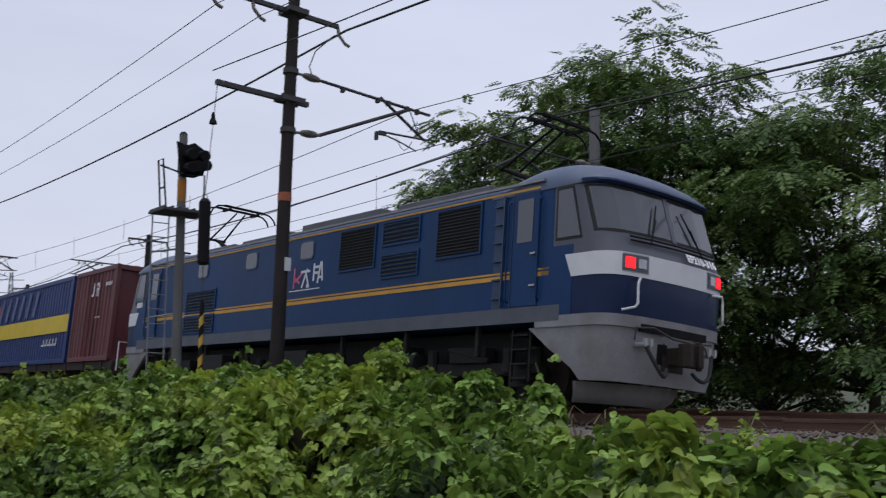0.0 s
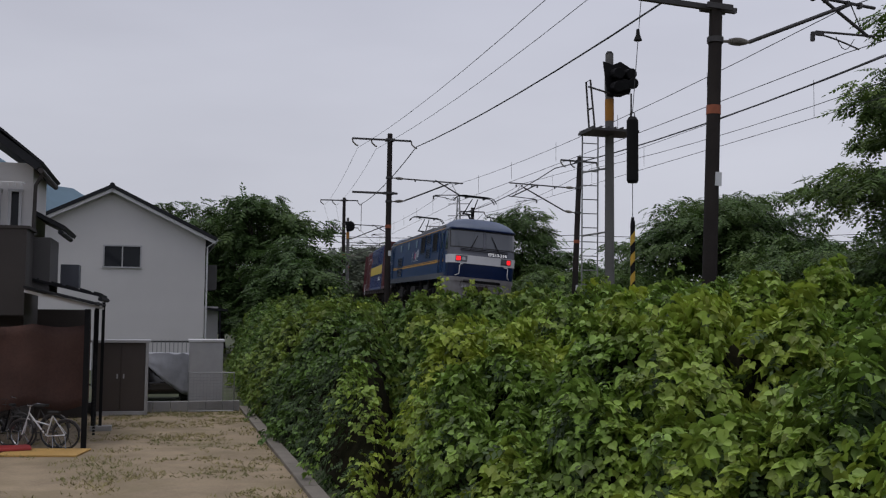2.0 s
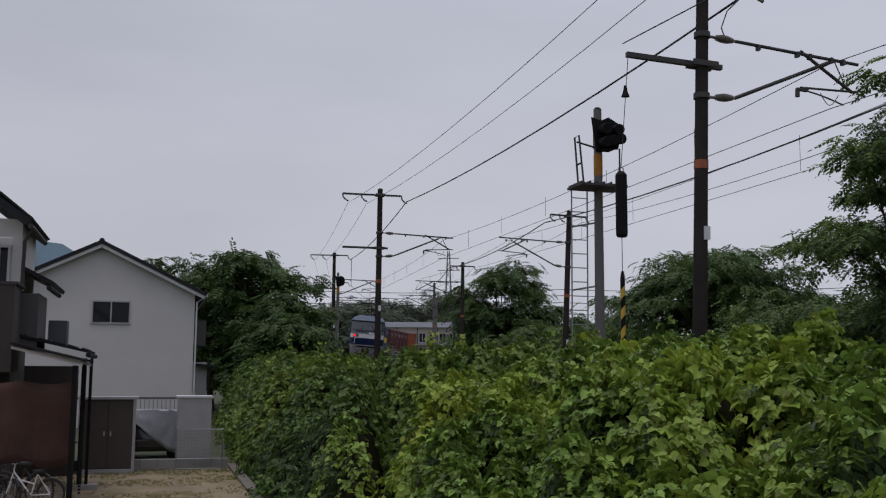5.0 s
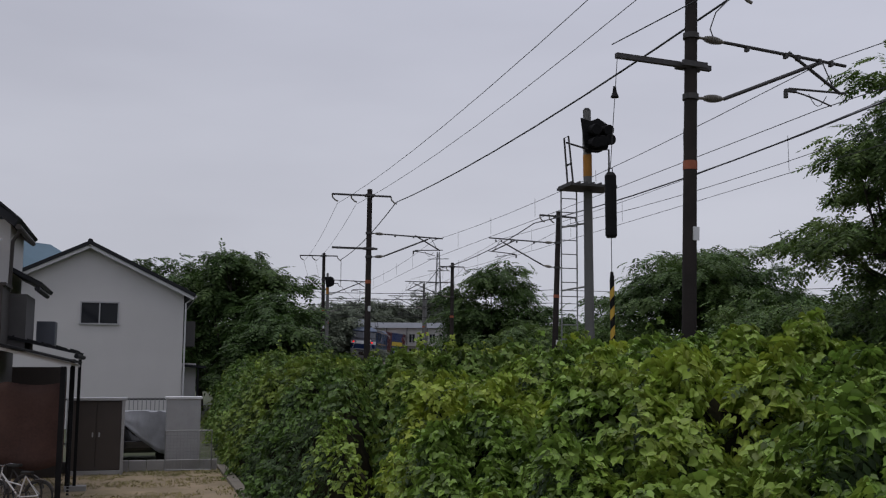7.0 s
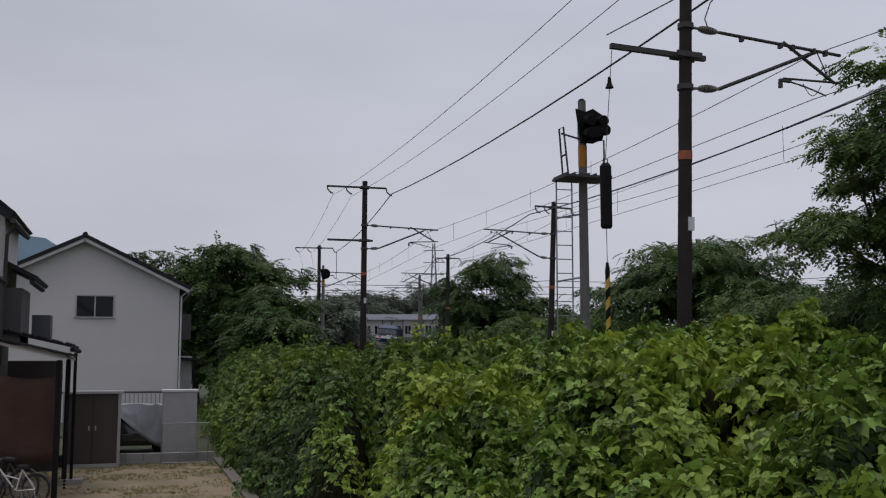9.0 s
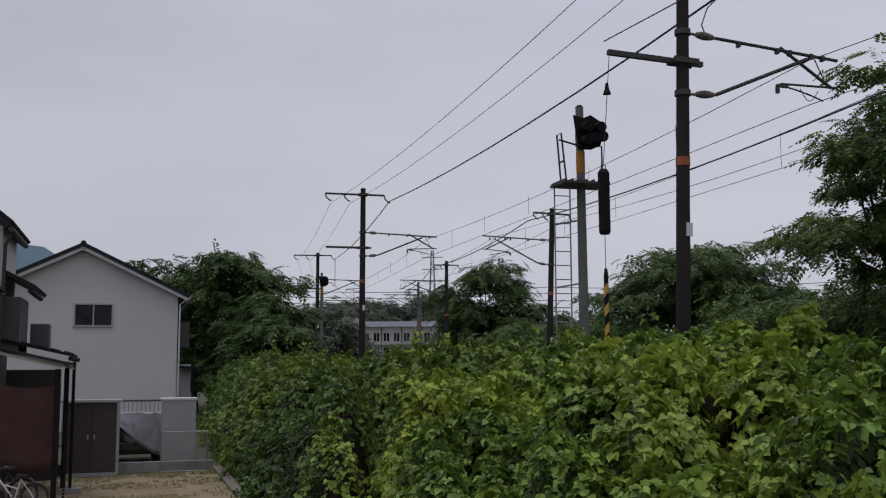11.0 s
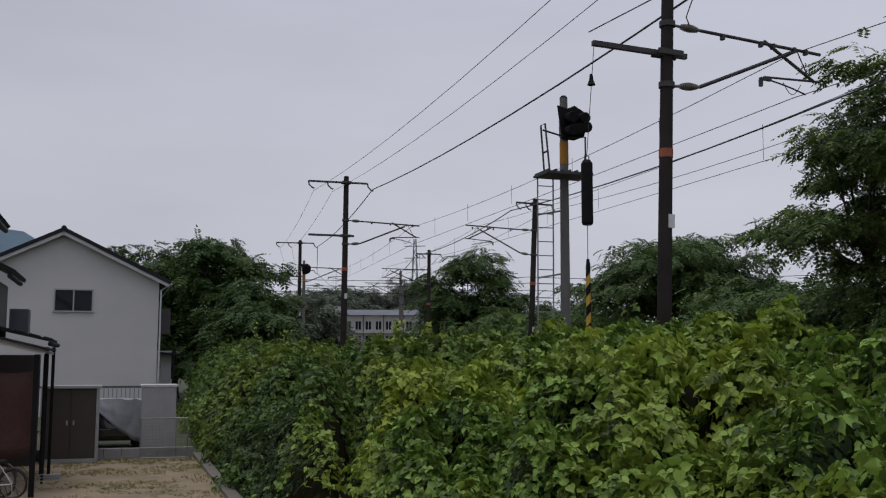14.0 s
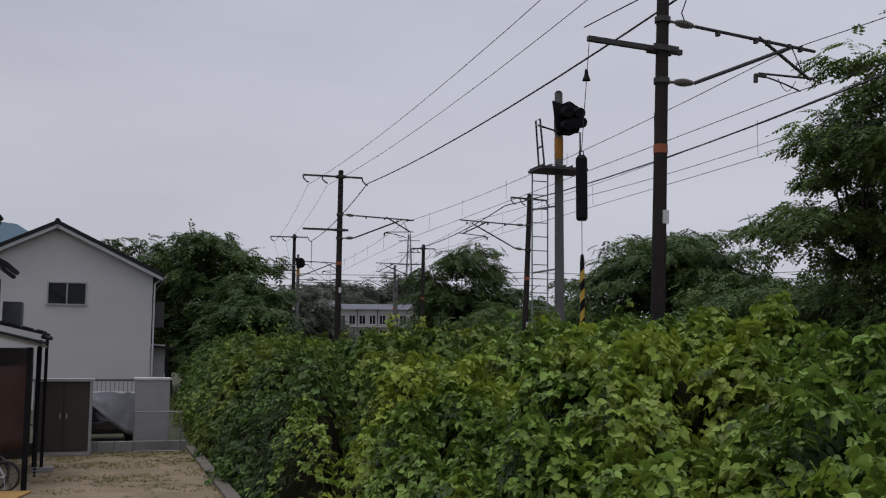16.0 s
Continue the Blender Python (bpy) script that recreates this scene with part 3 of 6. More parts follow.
tagged(part("bank_shade_sheet", under, KUDZU_SHADE, None, "", 0, True), "near-black sheet beneath the creepers, coloured as the shade between leaves", "undergrowth", "", "stuff")

# young shoots that stand out of the creepers, and dry grass bents by the ballast
STEM = mat("green_stem", (0.10, 0.13, 0.04), 0.8)
DRY = mat("dry_grass", (0.16, 0.13, 0.075), 0.9)
rs = np.random.RandomState(77)
stems, cs, ns, sz = Shape(), [], [], []
for i in range(150):
    s, o = rs.uniform(-12, 26), rs.uniform(-8.6, -3.4)
    p = line(s, o)
    z = float(hedge_top(np.array([p.x]), np.array([p.y]))[0])
    h = rs.uniform(0.15, 0.5)
    tip = Vector((p.x + rs.uniform(-.15, .15), p.y + rs.uniform(-.15, .15), z + h))
    stems.tube((p.x, p.y, z - 0.15), tip, 0.008, 0.004, 4)
    for j in range(12):
        q = Vector((p.x, p.y, z)).lerp(tip, rs.uniform(0.1, 1.05))
        cs.append((q.x + rs.normal() * .06, q.y + rs.normal() * .06, q.z + rs.normal() * .04))
        ns.append((rs.normal() * .8, rs.normal() * .8 - 0.3, 0.8))
        sz.append(rs.uniform(0.06, 0.12))
tagged(part("shoot_stems", stems, STEM), "thin green shoots standing out of the creepers", "stems", "", "stuff")
tagged(new("shoot_leaves", creeper_mesh("shoot_leaves", np.array(cs), np.array(ns), rs.normal(size=(len(cs), 3)) - np.array([0, 0, 0.6]), np.array(sz) * 0.75, KUDZU, 3)), "pale young leaves on upright shoots", "leaves", "", "stuff")
bents = Shape()
for i in range(420):
    s, o = rs.uniform(-14, 20), rs.uniform(-3.9, -2.0)
    p, a, h = line(s, o, -0.5), rs.uniform(0, 6.28), rs.uniform(0.3, 0.75)
    dx, dy = math.cos(a) * h * 0.5, math.sin(a) * h * 0.5
    bents.chain([(p.x, p.y, p.z), (p.x + dx * .2, p.y + dy * .2, p.z + h * .6), (p.x + dx * .6, p.y + dy * .6, p.z + h * .9), (p.x + dx, p.y + dy, p.z + h * .75)], 0.006, 3)
tagged(part("grass_bents", bents, DRY), "dry bent grass stalks beside the ballast", "grass", "", "stuff")
# dry tufts on the lot
tufts = Shape()
for i in range(9000):
    a, b = rs.uniform(-8, 12), abs(rs.normal()) * 3.0
    if noise.noise((a * 0.9, b * 0.9, 7)) + 0.5 * noise.noise((a * 2.4, b * 2.4, 3)) < rs.uniform(-0.15, 0.45) - 0.25 * (a > 8) or b > 12:
        continue
    p = lot_point(a, b, 0.02)
    for k in range(4):
        w_, h, d = rs.uniform(0, 6.28), rs.uniform(0.012, 0.055), rs.uniform(0.02, 0.08)
        q = p + Vector((rs.normal() * .04, rs.normal() * .04, 0))
        tufts.quad([(q.x - .008, q.y, q.z), (q.x + .008, q.y, q.z), (q.x + d * math.cos(w_), q.y + d * math.sin(w_), q.z + h)])
tagged(part("lot_grass", tufts, mat("yellowing_grass", (0.20, 0.175, 0.065), 0.9, 0, 0.3, 1.0, 0, 20, 0.5, (0.10, 0.125, 0.035), 0.8)), "short yellowing grass tufts on the sandy lot", "grass", "", "stuff")


# ---- trees ----
def tree(x, y, z, height, radius, label, leaf=0.16, count=9000, seed=1, trunk=0.25, base=0.25, flat=0.75, material=None, lobes=14, spray=0.5, frond=2.6, gaps=0.0):
    """A trunk that forks into limbs, and a crown of leafy clumps at the limbs' ends."""
    r = np.random.RandomState(seed)
    t = thing("tree", label, "tree", pose(x, y, z))
    wood = Shape()
    fork = Vector((r.uniform(-.3, .3), r.uniform(-.3, .3), height * base * 1.2))
    wood.tube((0, 0, -0.3), fork, trunk, trunk * 0.75, 9)
    ends = []
    for i in range(lobes):
        a = 2 * math.pi * (i * 0.382 + r.uniform(-0.05, 0.05))
        k = math.sqrt((i + 0.6) / lobes)
        up = base + (1 - base) * (0.12 + 0.78 * (1 - k * k) * r.uniform(0.8, 1.0) + 0.16 * r.uniform(0, 1))
        e = Vector((radius * k * math.cos(a), radius * k * math.sin(a), height * min(up, 0.95)))
        mid = fork.lerp(e, 0.5) + Vector((r.uniform(-.1, .1) * radius, r.uniform(-.1, .1) * radius, -0.04 * height))
        wood.tube(fork, mid, trunk * 0.45, trunk * 0.28, 6, False)
        wood.tube(mid, e, trunk * 0.28, trunk * 0.08, 5, False)
        ends.append((mid, 0.6))
        ends.append((e, 1.0))
        for _ in range(3):
            e2 = e + Vector(r.normal(size=3) * radius * np.array([0.2, 0.2, 0.1]))
            wood.tube(mid.lerp(e, 0.6), e2, trunk * 0.12, trunk * 0.04, 4, False)
            ends.append((e2, 0.75))
    part("trunk", wood, BARK, t, "", 0, True)
    cs, ns, ax, sz = [], [], [], []
    per = max(6, int(count / 13) // len(ends))
    for e, kk in ends:
        if r.uniform() < gaps:
            continue
        rad = radius * r.uniform(0.22, 0.36) * kk
        n_sub = 7
        subs = r.normal(size=(n_sub, 3))
        subs /= np.linalg.norm(subs, axis=1, keepdims=True)
        subs = subs * rad * r.uniform(0.4, 1.1, (n_sub, 1)) * np.array([1, 1, flat])
        which = r.randint(0, n_sub, per)
        p = subs[which] + r.normal(size=(per, 3)) * rad * np.array([1, 1, 0.4]) * spray * 0.6
        cs.append(np.array(e)[None] + p)
        away = (p - subs[which]) / max(rad, 0.01) * 1.6 + p / max(rad, 0.01) * 0.5 + np.array(e)[None] * np.array([1, 1, 0]) / radius * 0.4 + r.normal(size=(per, 3)) * 0.35
        ax.append(away * np.array([1, 1, 0.3]) + np.array([0, 0, -0.15]))
        ns.append(r.normal(size=(per, 3)) * 0.3 + np.array([0, 0, 1.0]) + away * 0.25)
        sz.append(leaf * frond * r.uniform(0.65, 1.25, per))
    me = fronds_mesh("crown", np.concatenate(cs), np.concatenate(ns), np.concatenate(ax), np.concatenate(sz), material or TREE_LEAF, 5, seed)
    crown = new("crown", me)
    crown.parent = t
    return t


def polar(az, r):
    return -r * math.sin(radians(az)), r * math.cos(radians(az))


def tree_at(az, r, top, radius, label, **kw):
    """A tree by bearing and distance, its top at that height over the rails' level."""
    x, y = polar(az, r)
    z = float(ground_height(np.array([x]), np.array([y]))[0])
    return tree(x, y, z, top - z, radius, label, **kw)


# beside the far track, close to the line
DENSE = "tall leafy tree with dense dark green feathery foliage beside the line"
tree_at(-24.5, 33, 12.1, 4.5, DENSE, leaf=0.22, count=70000, seed=3, trunk=0.22, base=0.25, flat=0.45, lobes=22, gaps=0.03, material=SIDE_LEAF)
tree_at(-35.5, 31, 10.6, 4.8, DENSE, leaf=0.22, count=62000, seed=4, trunk=0.2, base=0.08, flat=0.5, lobes=20, material=SIDE_LEAF)
tree_at(-18.8, 36, 12.2, 4.0, DENSE, leaf=0.22, count=60000, seed=5, trunk=0.22, base=0.2, flat=0.5, lobes=20, gaps=0.05, material=SIDE_LEAF)
tree_at(-30.0, 32, 9.8, 4.2, DENSE, leaf=0.21, count=50000, seed=6, trunk=0.16, base=0.03, material=SIDE_LEAF)
tree_at(-24.0, 33.5, 5.6, 3.9, DENSE, leaf=0.21, count=34000, seed=7, trunk=0.16, base=0.03, material=SIDE_LEAF)
tree_at(-41.0, 29, 7.0, 4.5, DENSE, leaf=0.21, count=30000, seed=8, trunk=0.16, base=0.03, material=SIDE_LEAF)
tree_at(-18.5, 36, 5.0, 3.4, DENSE, leaf=0.21, count=28000, seed=9, trunk=0.15, base=0.03, material=SIDE_LEAF)
tree_at(-14.6, 38, 10.0, 2.9, DENSE, leaf=0.21, count=46000, seed=31, trunk=0.18, base=0.3, flat=0.5, material=SIDE_LEAF)
tree_at(-13.0, 41, 2.9, 2.8, DENSE, leaf=0.19, count=22000, seed=32, trunk=0.15, base=0.03, material=SIDE_LEAF)
tree_at(-4.4, 62, 7.5, 5.3, "broad flat-topped tree with dark green crown behind the tracks", leaf=0.30, count=60000, seed=10, trunk=0.22, base=0.36, flat=0.3, lobes=24)
tree_at(-11.0, 52, 4.6, 4.4, "low spreading tree with dark green leaves", leaf=0.28, count=20000, seed=12, trunk=0.2, base=0.1)
tree_at(7.2, 84, 8.7, 4.4, "round bushy tree standing between the tracks and houses", leaf=0.36, count=40000, seed=13, trunk=0.25, base=0.12)
tree_at(3.0, 90, 5.2, 5.0, "low dark green bushy tree beyond the tracks", leaf=0.36, count=24000, seed=14, trunk=0.2, base=0.05)
tree_at(-1.0, 84, 4.6, 5.0, "low dark green bushy tree beyond the tracks", leaf=0.36, count=24000, seed=15, trunk=0.2, base=0.05)
for az_, r_, top_, sd in ((6.0, 64, 3.4, 62), (3.6, 62, 3.0, 63), (1.4, 58, 2.8, 64), (-1.6, 56, 2.6, 65), (-8.0, 46, 3.0, 66), (-9.4, 43, 3.6, 67), (-6.4, 44, 2.9, 68), (-11.8, 40, 3.4, 69)):
    tree_at(az_, r_, top_, 2.3, "low bright green bush beside the far track", leaf=0.22, count=11000, seed=sd, trunk=0.06, base=0.02, lobes=10, material=SIDE_LEAF)
tree_at(21.4, 58, 8.0, 3.3, "tall dark green tree standing behind the white house", leaf=0.30, count=40000, seed=16, trunk=0.22, base=0.1)
tree_at(23.5, 62, 7.4, 3.6, "tall dark green tree standing behind the white house", leaf=0.30, count=40000, seed=17, trunk=0.22, base=0.1)
tree_at(20.0, 52, 4.4, 2.4, "dark green bush at the end of the bank", leaf=0.26, count=22000, seed=18, trunk=0.16, base=0.05)
tree_at(19.6, 48, 3.0, 2.0, "dark green bush at the end of the bank", leaf=0.26, count=22000, seed=19, trunk=0.16, base=0.05)
tree_at(27.0, 72, 7.5, 4.2, "tall dark green tree standing behind the white house", leaf=0.34, count=24000, seed=20, trunk=0.22, base=0.1)


# ---- electric locomotive ----
LOCO_LEN = 17.5


def face_y(x, z):
    """How far behind its foremost plane the rounded cab end lies."""
    plan = np.interp(abs(x), [0, 0.7, 1.1, 1.25, 1.35, 1.4], [0, 0.03, 0.10, 0.18, 0.30, 0.46])
    rake = np.interp(z, [0.3, 1.3, 1.75, 2.28, 2.42, 2.6, 3.30, 3.5], [0.10, 0.04, 0.0, 0.0, 0.07, 0.12, 0.34, 0.40])
    return float(plan + rake)


ENDX = [-1.4, -1.38, -1.33, -1.27, -1.2, -1.08, -0.95, -0.75, -0.55, -0.28, 0, 0.28, 0.55, 0.75, 0.95, 1.08, 1.2, 1.27, 1.33, 1.38, 1.4]


def cab_band(z0, z1, back=1.28, grow=0.0, n=4, back_top=None):
    rings = []
    for i in range(n + 1):
        z = z0 + (z1 - z0) * i / n
        bk = back + ((back if back_top is None else back_top) - back) * i / n
        ring = [((1.4 + grow) / 1.4 * x, face_y(x, z) - grow, z) for x in ENDX]
        rings.append(ring + [(1.4 + grow, bk, z), (-1.4 - grow, bk, z)])
    return Shape().loft(rings)


def face_plate(x0, x1, z0, z1, lift=0.008, n=6, m=3, slant=0.0):
    """A plate that follows the cab end's curve."""
    lo, hi = min(x0, x1), max(x0, x1)
    xs_ = sorted(set([lo + (hi - lo) * i / n for i in range(n + 1)] + [x for x in ENDX if lo < x < hi]))
    rings = []
    for x in xs_:
        zz = [z0 + (z1 - z0) * j / m for j in range(m + 1)]
        rings.append([(x + slant * j / m, face_y(x + slant * j / m, z) - lift, z) for j, z in enumerate(zz)] + [(x, face_y(x, z) + 0.03, z) for z in reversed(zz)])
    return Shape().loft(rings)


def flip(shape):
    """The same shape at the other end of the locomotive."""
    shape.v = [(-x, LOCO_LEN - y, z) for x, y, z in shape.v]
    return shape


def side_plate(y0, y1, z0, z1, side=-1, x=1.4, t=0.012):
    return Shape().box((side * (x + t / 2), (y0 + y1) / 2, (z0 + z1) / 2), (t, abs(y1 - y0), z1 - z0))


def text_part(name, body, size, material, parent, m, label=""):
    cu = bpy.data.curves.new(name, "FONT")
    cu.offset = 0.006
    cu.body, cu.size, cu.extrude, cu.align_x, cu.align_y = body, size, 0.004, "CENTER", "CENTER"
    tmp = bpy.data.objects.new(name, cu)
    scene.collection.objects.link(tmp)
    me = bpy.data.meshes.new_from_object(tmp.evaluated_get(bpy.context.evaluated_depsgraph_get()))
    bpy.data.objects.remove(tmp)
    me.transform(m)
    me.materials.clear()
    me.materials.append(material)
    ob = new(name, me)
    ob.parent = parent
    return tagged(ob, label) if label else ob


def pantograph(loco, y, raised):
    p = Shape()
    z0 = 3.72
    for x in (-0.55, 0.55):
        p.box((x, y, z0), (0.08, 1.5, 0.08))
    for yy in (-0.7, 0.7):
        p.box((0, y + yy, z0), (1.2, 0.08, 0.08))
    for x in (-0.55, 0.55):
        for yy in (-0.6, 0.6):
            p.tube((x, y + yy, 3.5), (x, y + yy, z0), 0.05, 0.05, 8)
    part("pantograph_base", p, DARK_STEEL, loco)
    arm = Shape()
    zt = 5.0 if raised else 4.75
    knee = (0, y + 0.95, z0 + 0.62)
    head = (0, y - 0.25, zt - 0.1)
    arm.tube((0, y - 0.45, z0 + 0.05), knee, 0.05, 0.045, 8)
    arm.tube((0.12, y - 0.2, z0 + 0.05), (0.08, y + 0.9, z0 + 0.5), 0.018, 0.018, 6)
    arm.tube((-0.25, knee[1], knee[2]), (0.25, knee[1], knee[2]), 0.035, 0.035, 8)
    arm.tube((-0.2, knee[1], knee[2]), (-0.12, head[1], head[2]), 0.028, 0.022, 6)
    arm.tube((0.2, knee[1], knee[2]), (0.12, head[1], head[2]), 0.028, 0.022, 6)
    part("pantograph_arm", arm, DARK, loco)
    hd = Shape()
    for d in (-0.18, 0.18):
        hd.box((0, head[1] + d, zt), (1.15, 0.07, 0.05))
        for sx in (-1, 1):
            hd.chain([(sx * 0.57, head[1] + d, zt), (sx * 0.75, head[1] + d, zt - 0.03), (sx * 0.88, head[1] + d, zt - 0.13), (sx * 0.93, head[1] + d, zt - 0.24)], 0.022)
    for x in (-0.4, 0.4):
        hd.box((x, head[1], zt - 0.06), (0.05, 0.42, 0.05))
    part("pantograph_head", hd, DARK, loco)


def bogie(loco, y):
    f = Shape()
    for sx in (-1, 1):
        f.box((sx * 1.02, y, 0.62), (0.14, 3.3, 0.2))
        for yy in (-1.25, 1.25):
            f.box((sx * 1.08, y + yy, 0.5), (0.2, 0.42, 0.34))
            f.tube((sx * 1.1, y + yy - 0.3, 0.55), (sx * 1.1, y + yy - 0.3, 0.95), 0.1, 0.1, 8)
            f.tube((sx * 1.1, y + yy + 0.3, 0.55), (sx * 1.1, y + yy + 0.3, 0.95), 0.1, 0.1, 8)
        f.tube((sx * 1.12, y - 0.5, 0.75), (sx * 1.12, y + 0.5, 0.95), 0.05, 0.05, 8)
        f.box((sx * 1.05, y, 0.85), (0.22, 0.9, 0.26))
    part("bogie_frame", f, UNDER, loco, "", 0.015)
    for yy in (-1.25, 1.25):
        for sx in (-1, 1):
            wh = Shape().tube((sx * 0.47, y + yy, 0.56), (sx * 0.6, y + yy, 0.56), 0.56, 0.54, 24)
            wh.tube((sx * 0.6, y + yy, 0.56), (sx * 0.66, y + yy, 0.56), 0.16, 0.14, 12)
            part("wheel", wh, RUSTY, loco)


def locomotive():
    L = LOCO_LEN
    loco = thing("electric_locomotive", "blue electric freight locomotive with yellow stripes and lit red tail lamps", "locomotive")
    body = Shape()
    prof = [(-1.4, 1.3), (-1.4, 3.42), (-1.3, 3.52), (1.3, 3.52), (1.4, 3.42), (1.4, 1.3)]
    body.extrude(prof, 1.28, L - 1.28)
    part("body", body, BLUE, loco, "blue painted steel body side, slightly dirty", 0.03)
    sill = Shape()
    for sx in (-1, 1):
        sill.box((sx * 1.404, L / 2, 1.41), (0.02, L - 2.2, 0.24))
    part("sill", sill, SILL, loco, "blue-grey sill band")
    gut = Shape()
    for sx in (-1, 1):
        gut.box((sx * 1.415, L / 2, 3.50), (0.05, L - 3.0, 0.035))
    part("gutter", gut, STEEL, loco)
    gy = Shape()
    for sx in (-1, 1):
        gy.box((sx * 1.406, L / 2, 3.40), (0.016, L - 3.2, 0.035))
    part("upper_stripe", gy, YELLOW, loco)
    for z0, z1 in ((1.99, 2.06), (2.085, 2.115)):
        for sx in (-1, 1):
            part("stripe", side_plate(1.35, L - 1.35, z0, z1, sx, 1.4, 0.008), YELLOW, loco)
    # roof gear
    deck = Shape().box((0, L / 2, 3.58), (2.3, L - 4.2, 0.14))
    for y, ln, h, wd in ((4.6, 2.6, 0.17, 1.9), (7.9, 2.9, 0.2, 1.9), (11.0, 2.2, 0.16, 1.8), (13.4, 1.6, 0.18, 1.7)):
        deck.box((0, y, 3.64 + h / 2), (wd, ln, h))
    part("roof_deck", deck, ROOF_GREY, loco, "grimy grey roof equipment covers", 0.03)
    for y in (4.6, 7.9):
        grille = Shape()
        for i in range(9):
            grille.box((0, y - 1.0 + i * 0.25, 3.82), (1.5, 0.05, 0.03))
        part("roof_grille", grille, DARK, loco)
    pipes = Shape()
    for x in (-1.0, 1.0):
        pipes.chain([(x, 3.2, 3.66), (x, 9.0, 3.66), (x * 0.8, 9.4, 3.7), (x * 0.8, L - 3.2, 3.7)], 0.03)
        for y in np.arange(3.4, L - 3, 1.1):
            pipes.tube((x * 0.9, y, 3.55), (x * 0.9, y, 3.68), 0.04, 0.03, 6)
    part("roof_conduit", pipes, DARK_STEEL, loco)
    pantograph(loco, 2.9, True)
    pantograph(loco, L - 3.2, True)
    # both cab ends
    for end in (0, 1):
        fx = flip if end else (lambda s: s)
        part("front_panel", fx(cab_band(1.30, 1.93)), NAVY, loco, "navy blue lower front panel", 0, True)
        part("front_band", fx(cab_band(1.93, 2.27, 0.88, 0.014, 4, 1.02)), WHITE, loco, "white front band", 0, True)
        part("brow_panel", fx(cab_band(2.27, 3.40, 1.28, 0.0, 8)), CHARCOAL, loco, "charcoal windscreen surround", 0, True)
        for sx in (-1, 1):
            part("cab_side", fx(Shape().box((sx * 1.35, 1.19, 1.86), (0.116, 0.64, 1.12))), BLUE, loco)
        # windscreens wrap round to the corner posts
        for sx in (-1, 1):
            part("windscreen_seal", fx(face_plate(sx * 0.03, sx * 1.375, 2.58, 3.31, 0.006, 10, 4)), RUBBER, loco, "", 0, True)
            part("windscreen", fx(face_plate(sx * 0.06, sx * 1.35, 2.62, 3.28, 0.012, 10, 4)), GLASS, loco, "dark reflective windscreen pane", 0, True)
            part("side_window_seal", fx(Shape().extrude([(0.69, 2.50), (1.24, 2.50), (1.24, 3.32), (0.89, 3.32)], sx * 1.40, sx * 1.406, "x")), RUBBER, loco)
            part("side_pane", fx(Shape().extrude([(0.73, 2.54), (1.20, 2.54), (1.20, 3.28), (0.92, 3.28)], sx * 1.40, sx * 1.412, "x")), GLASS, loco)
        part("centre_mullion", fx(face_plate(-0.05, 0.05, 2.58, 3.31, 0.02, 2, 4)), CHARCOAL, loco, "charcoal windscreen mullion")
        # domed cab roof that overhangs the windscreens as a visor
        rings = []
        for k, h in ((0.0, 3.40), (0.02, 3.46), (0.12, 3.56), (0.30, 3.69), (0.55, 3.81), (0.80, 3.88), (1.0, 3.90), (1.3, 3.90), (1.6, 3.80), (2.0, 3.56)):
            ring = []
            for x in ENDX:
                a = x / 1.4
                e = face_y(x, 3.40) - 0.10
                yy = e + (1.5 - e) * k if k <= 1 else 1.5 + (k - 1) * 1.2
                ring.append((1.415 * a, yy, 3.37 + (h - 3.37) * math.sqrt(max(0.0, 1 - abs(a) ** 3.2))))
            ring += [(1.415, ring[-1][1], 3.34), (-1.415, ring[0][1], 3.34)]
            rings.append(ring)
        part("cab_roof", fx(Shape().loft(rings)), CABROOF, loco, "blue-grey domed cab roof", 0, True)
        vis = Shape().loft([[(x * 1.012, face_y(x, 3.40) - 0.105, 3.41), (x * 1.012, face_y(x, 3.40) - 0.125, 3.375), (x * 1.012, face_y(x, 3.40) - 0.095, 3.335), (x, face_y(x, 3.34) + 0.03, 3.345)] for x in ENDX])
        part("visor", fx(vis), NAVY, loco, "", 0, True)
        part("antenna", fx(Shape().tube((0.45, 1.3, 3.85), (0.45, 1.3, 4.02), 0.025, 0.02, 8).box((0.45, 1.3, 4.03), (0.34, 0.07, 0.04))), DARK, loco)
        # flat black strip on the ledge for the shadow gap under the navy panel
        part("recess_shade_strip", fx(face_plate(-0.78, 0.78, 1.16, 1.27, 0.016, 6, 2)), DARK, loco)
        # black plate on the closed skirt, painted as the dark inside of its opening
        part("opening_shade_plate", fx(face_plate(-0.36, -0.16, 0.72, 1.02, -0.015, 2, 2)), DARK, loco)
        # lamps
        for sx in (-1, 1):
            part("lamp_housing", fx(face_plate(sx * 0.72, sx * 1.17, 2.0, 2.24, 0.03, 5, 2)), CHARCOAL, loco)
            part("lamp_rim", fx(face_plate(sx * 0.70, sx * 1.19, 1.98, 2.26, 0.018, 5, 2)), ALU, loco)
            part("tail_lamp", fx(face_plate(sx * 0.98, sx * 1.13, 2.04, 2.20, 0.045, 3, 2)), RED_LAMP if not end else LENS, loco, "lit red tail lamp" if not end else "")
            part("head_lamp", fx(face_plate(sx * 0.77, sx * 0.92, 2.05, 2.19, 0.045, 3, 2)), LENS, loco)
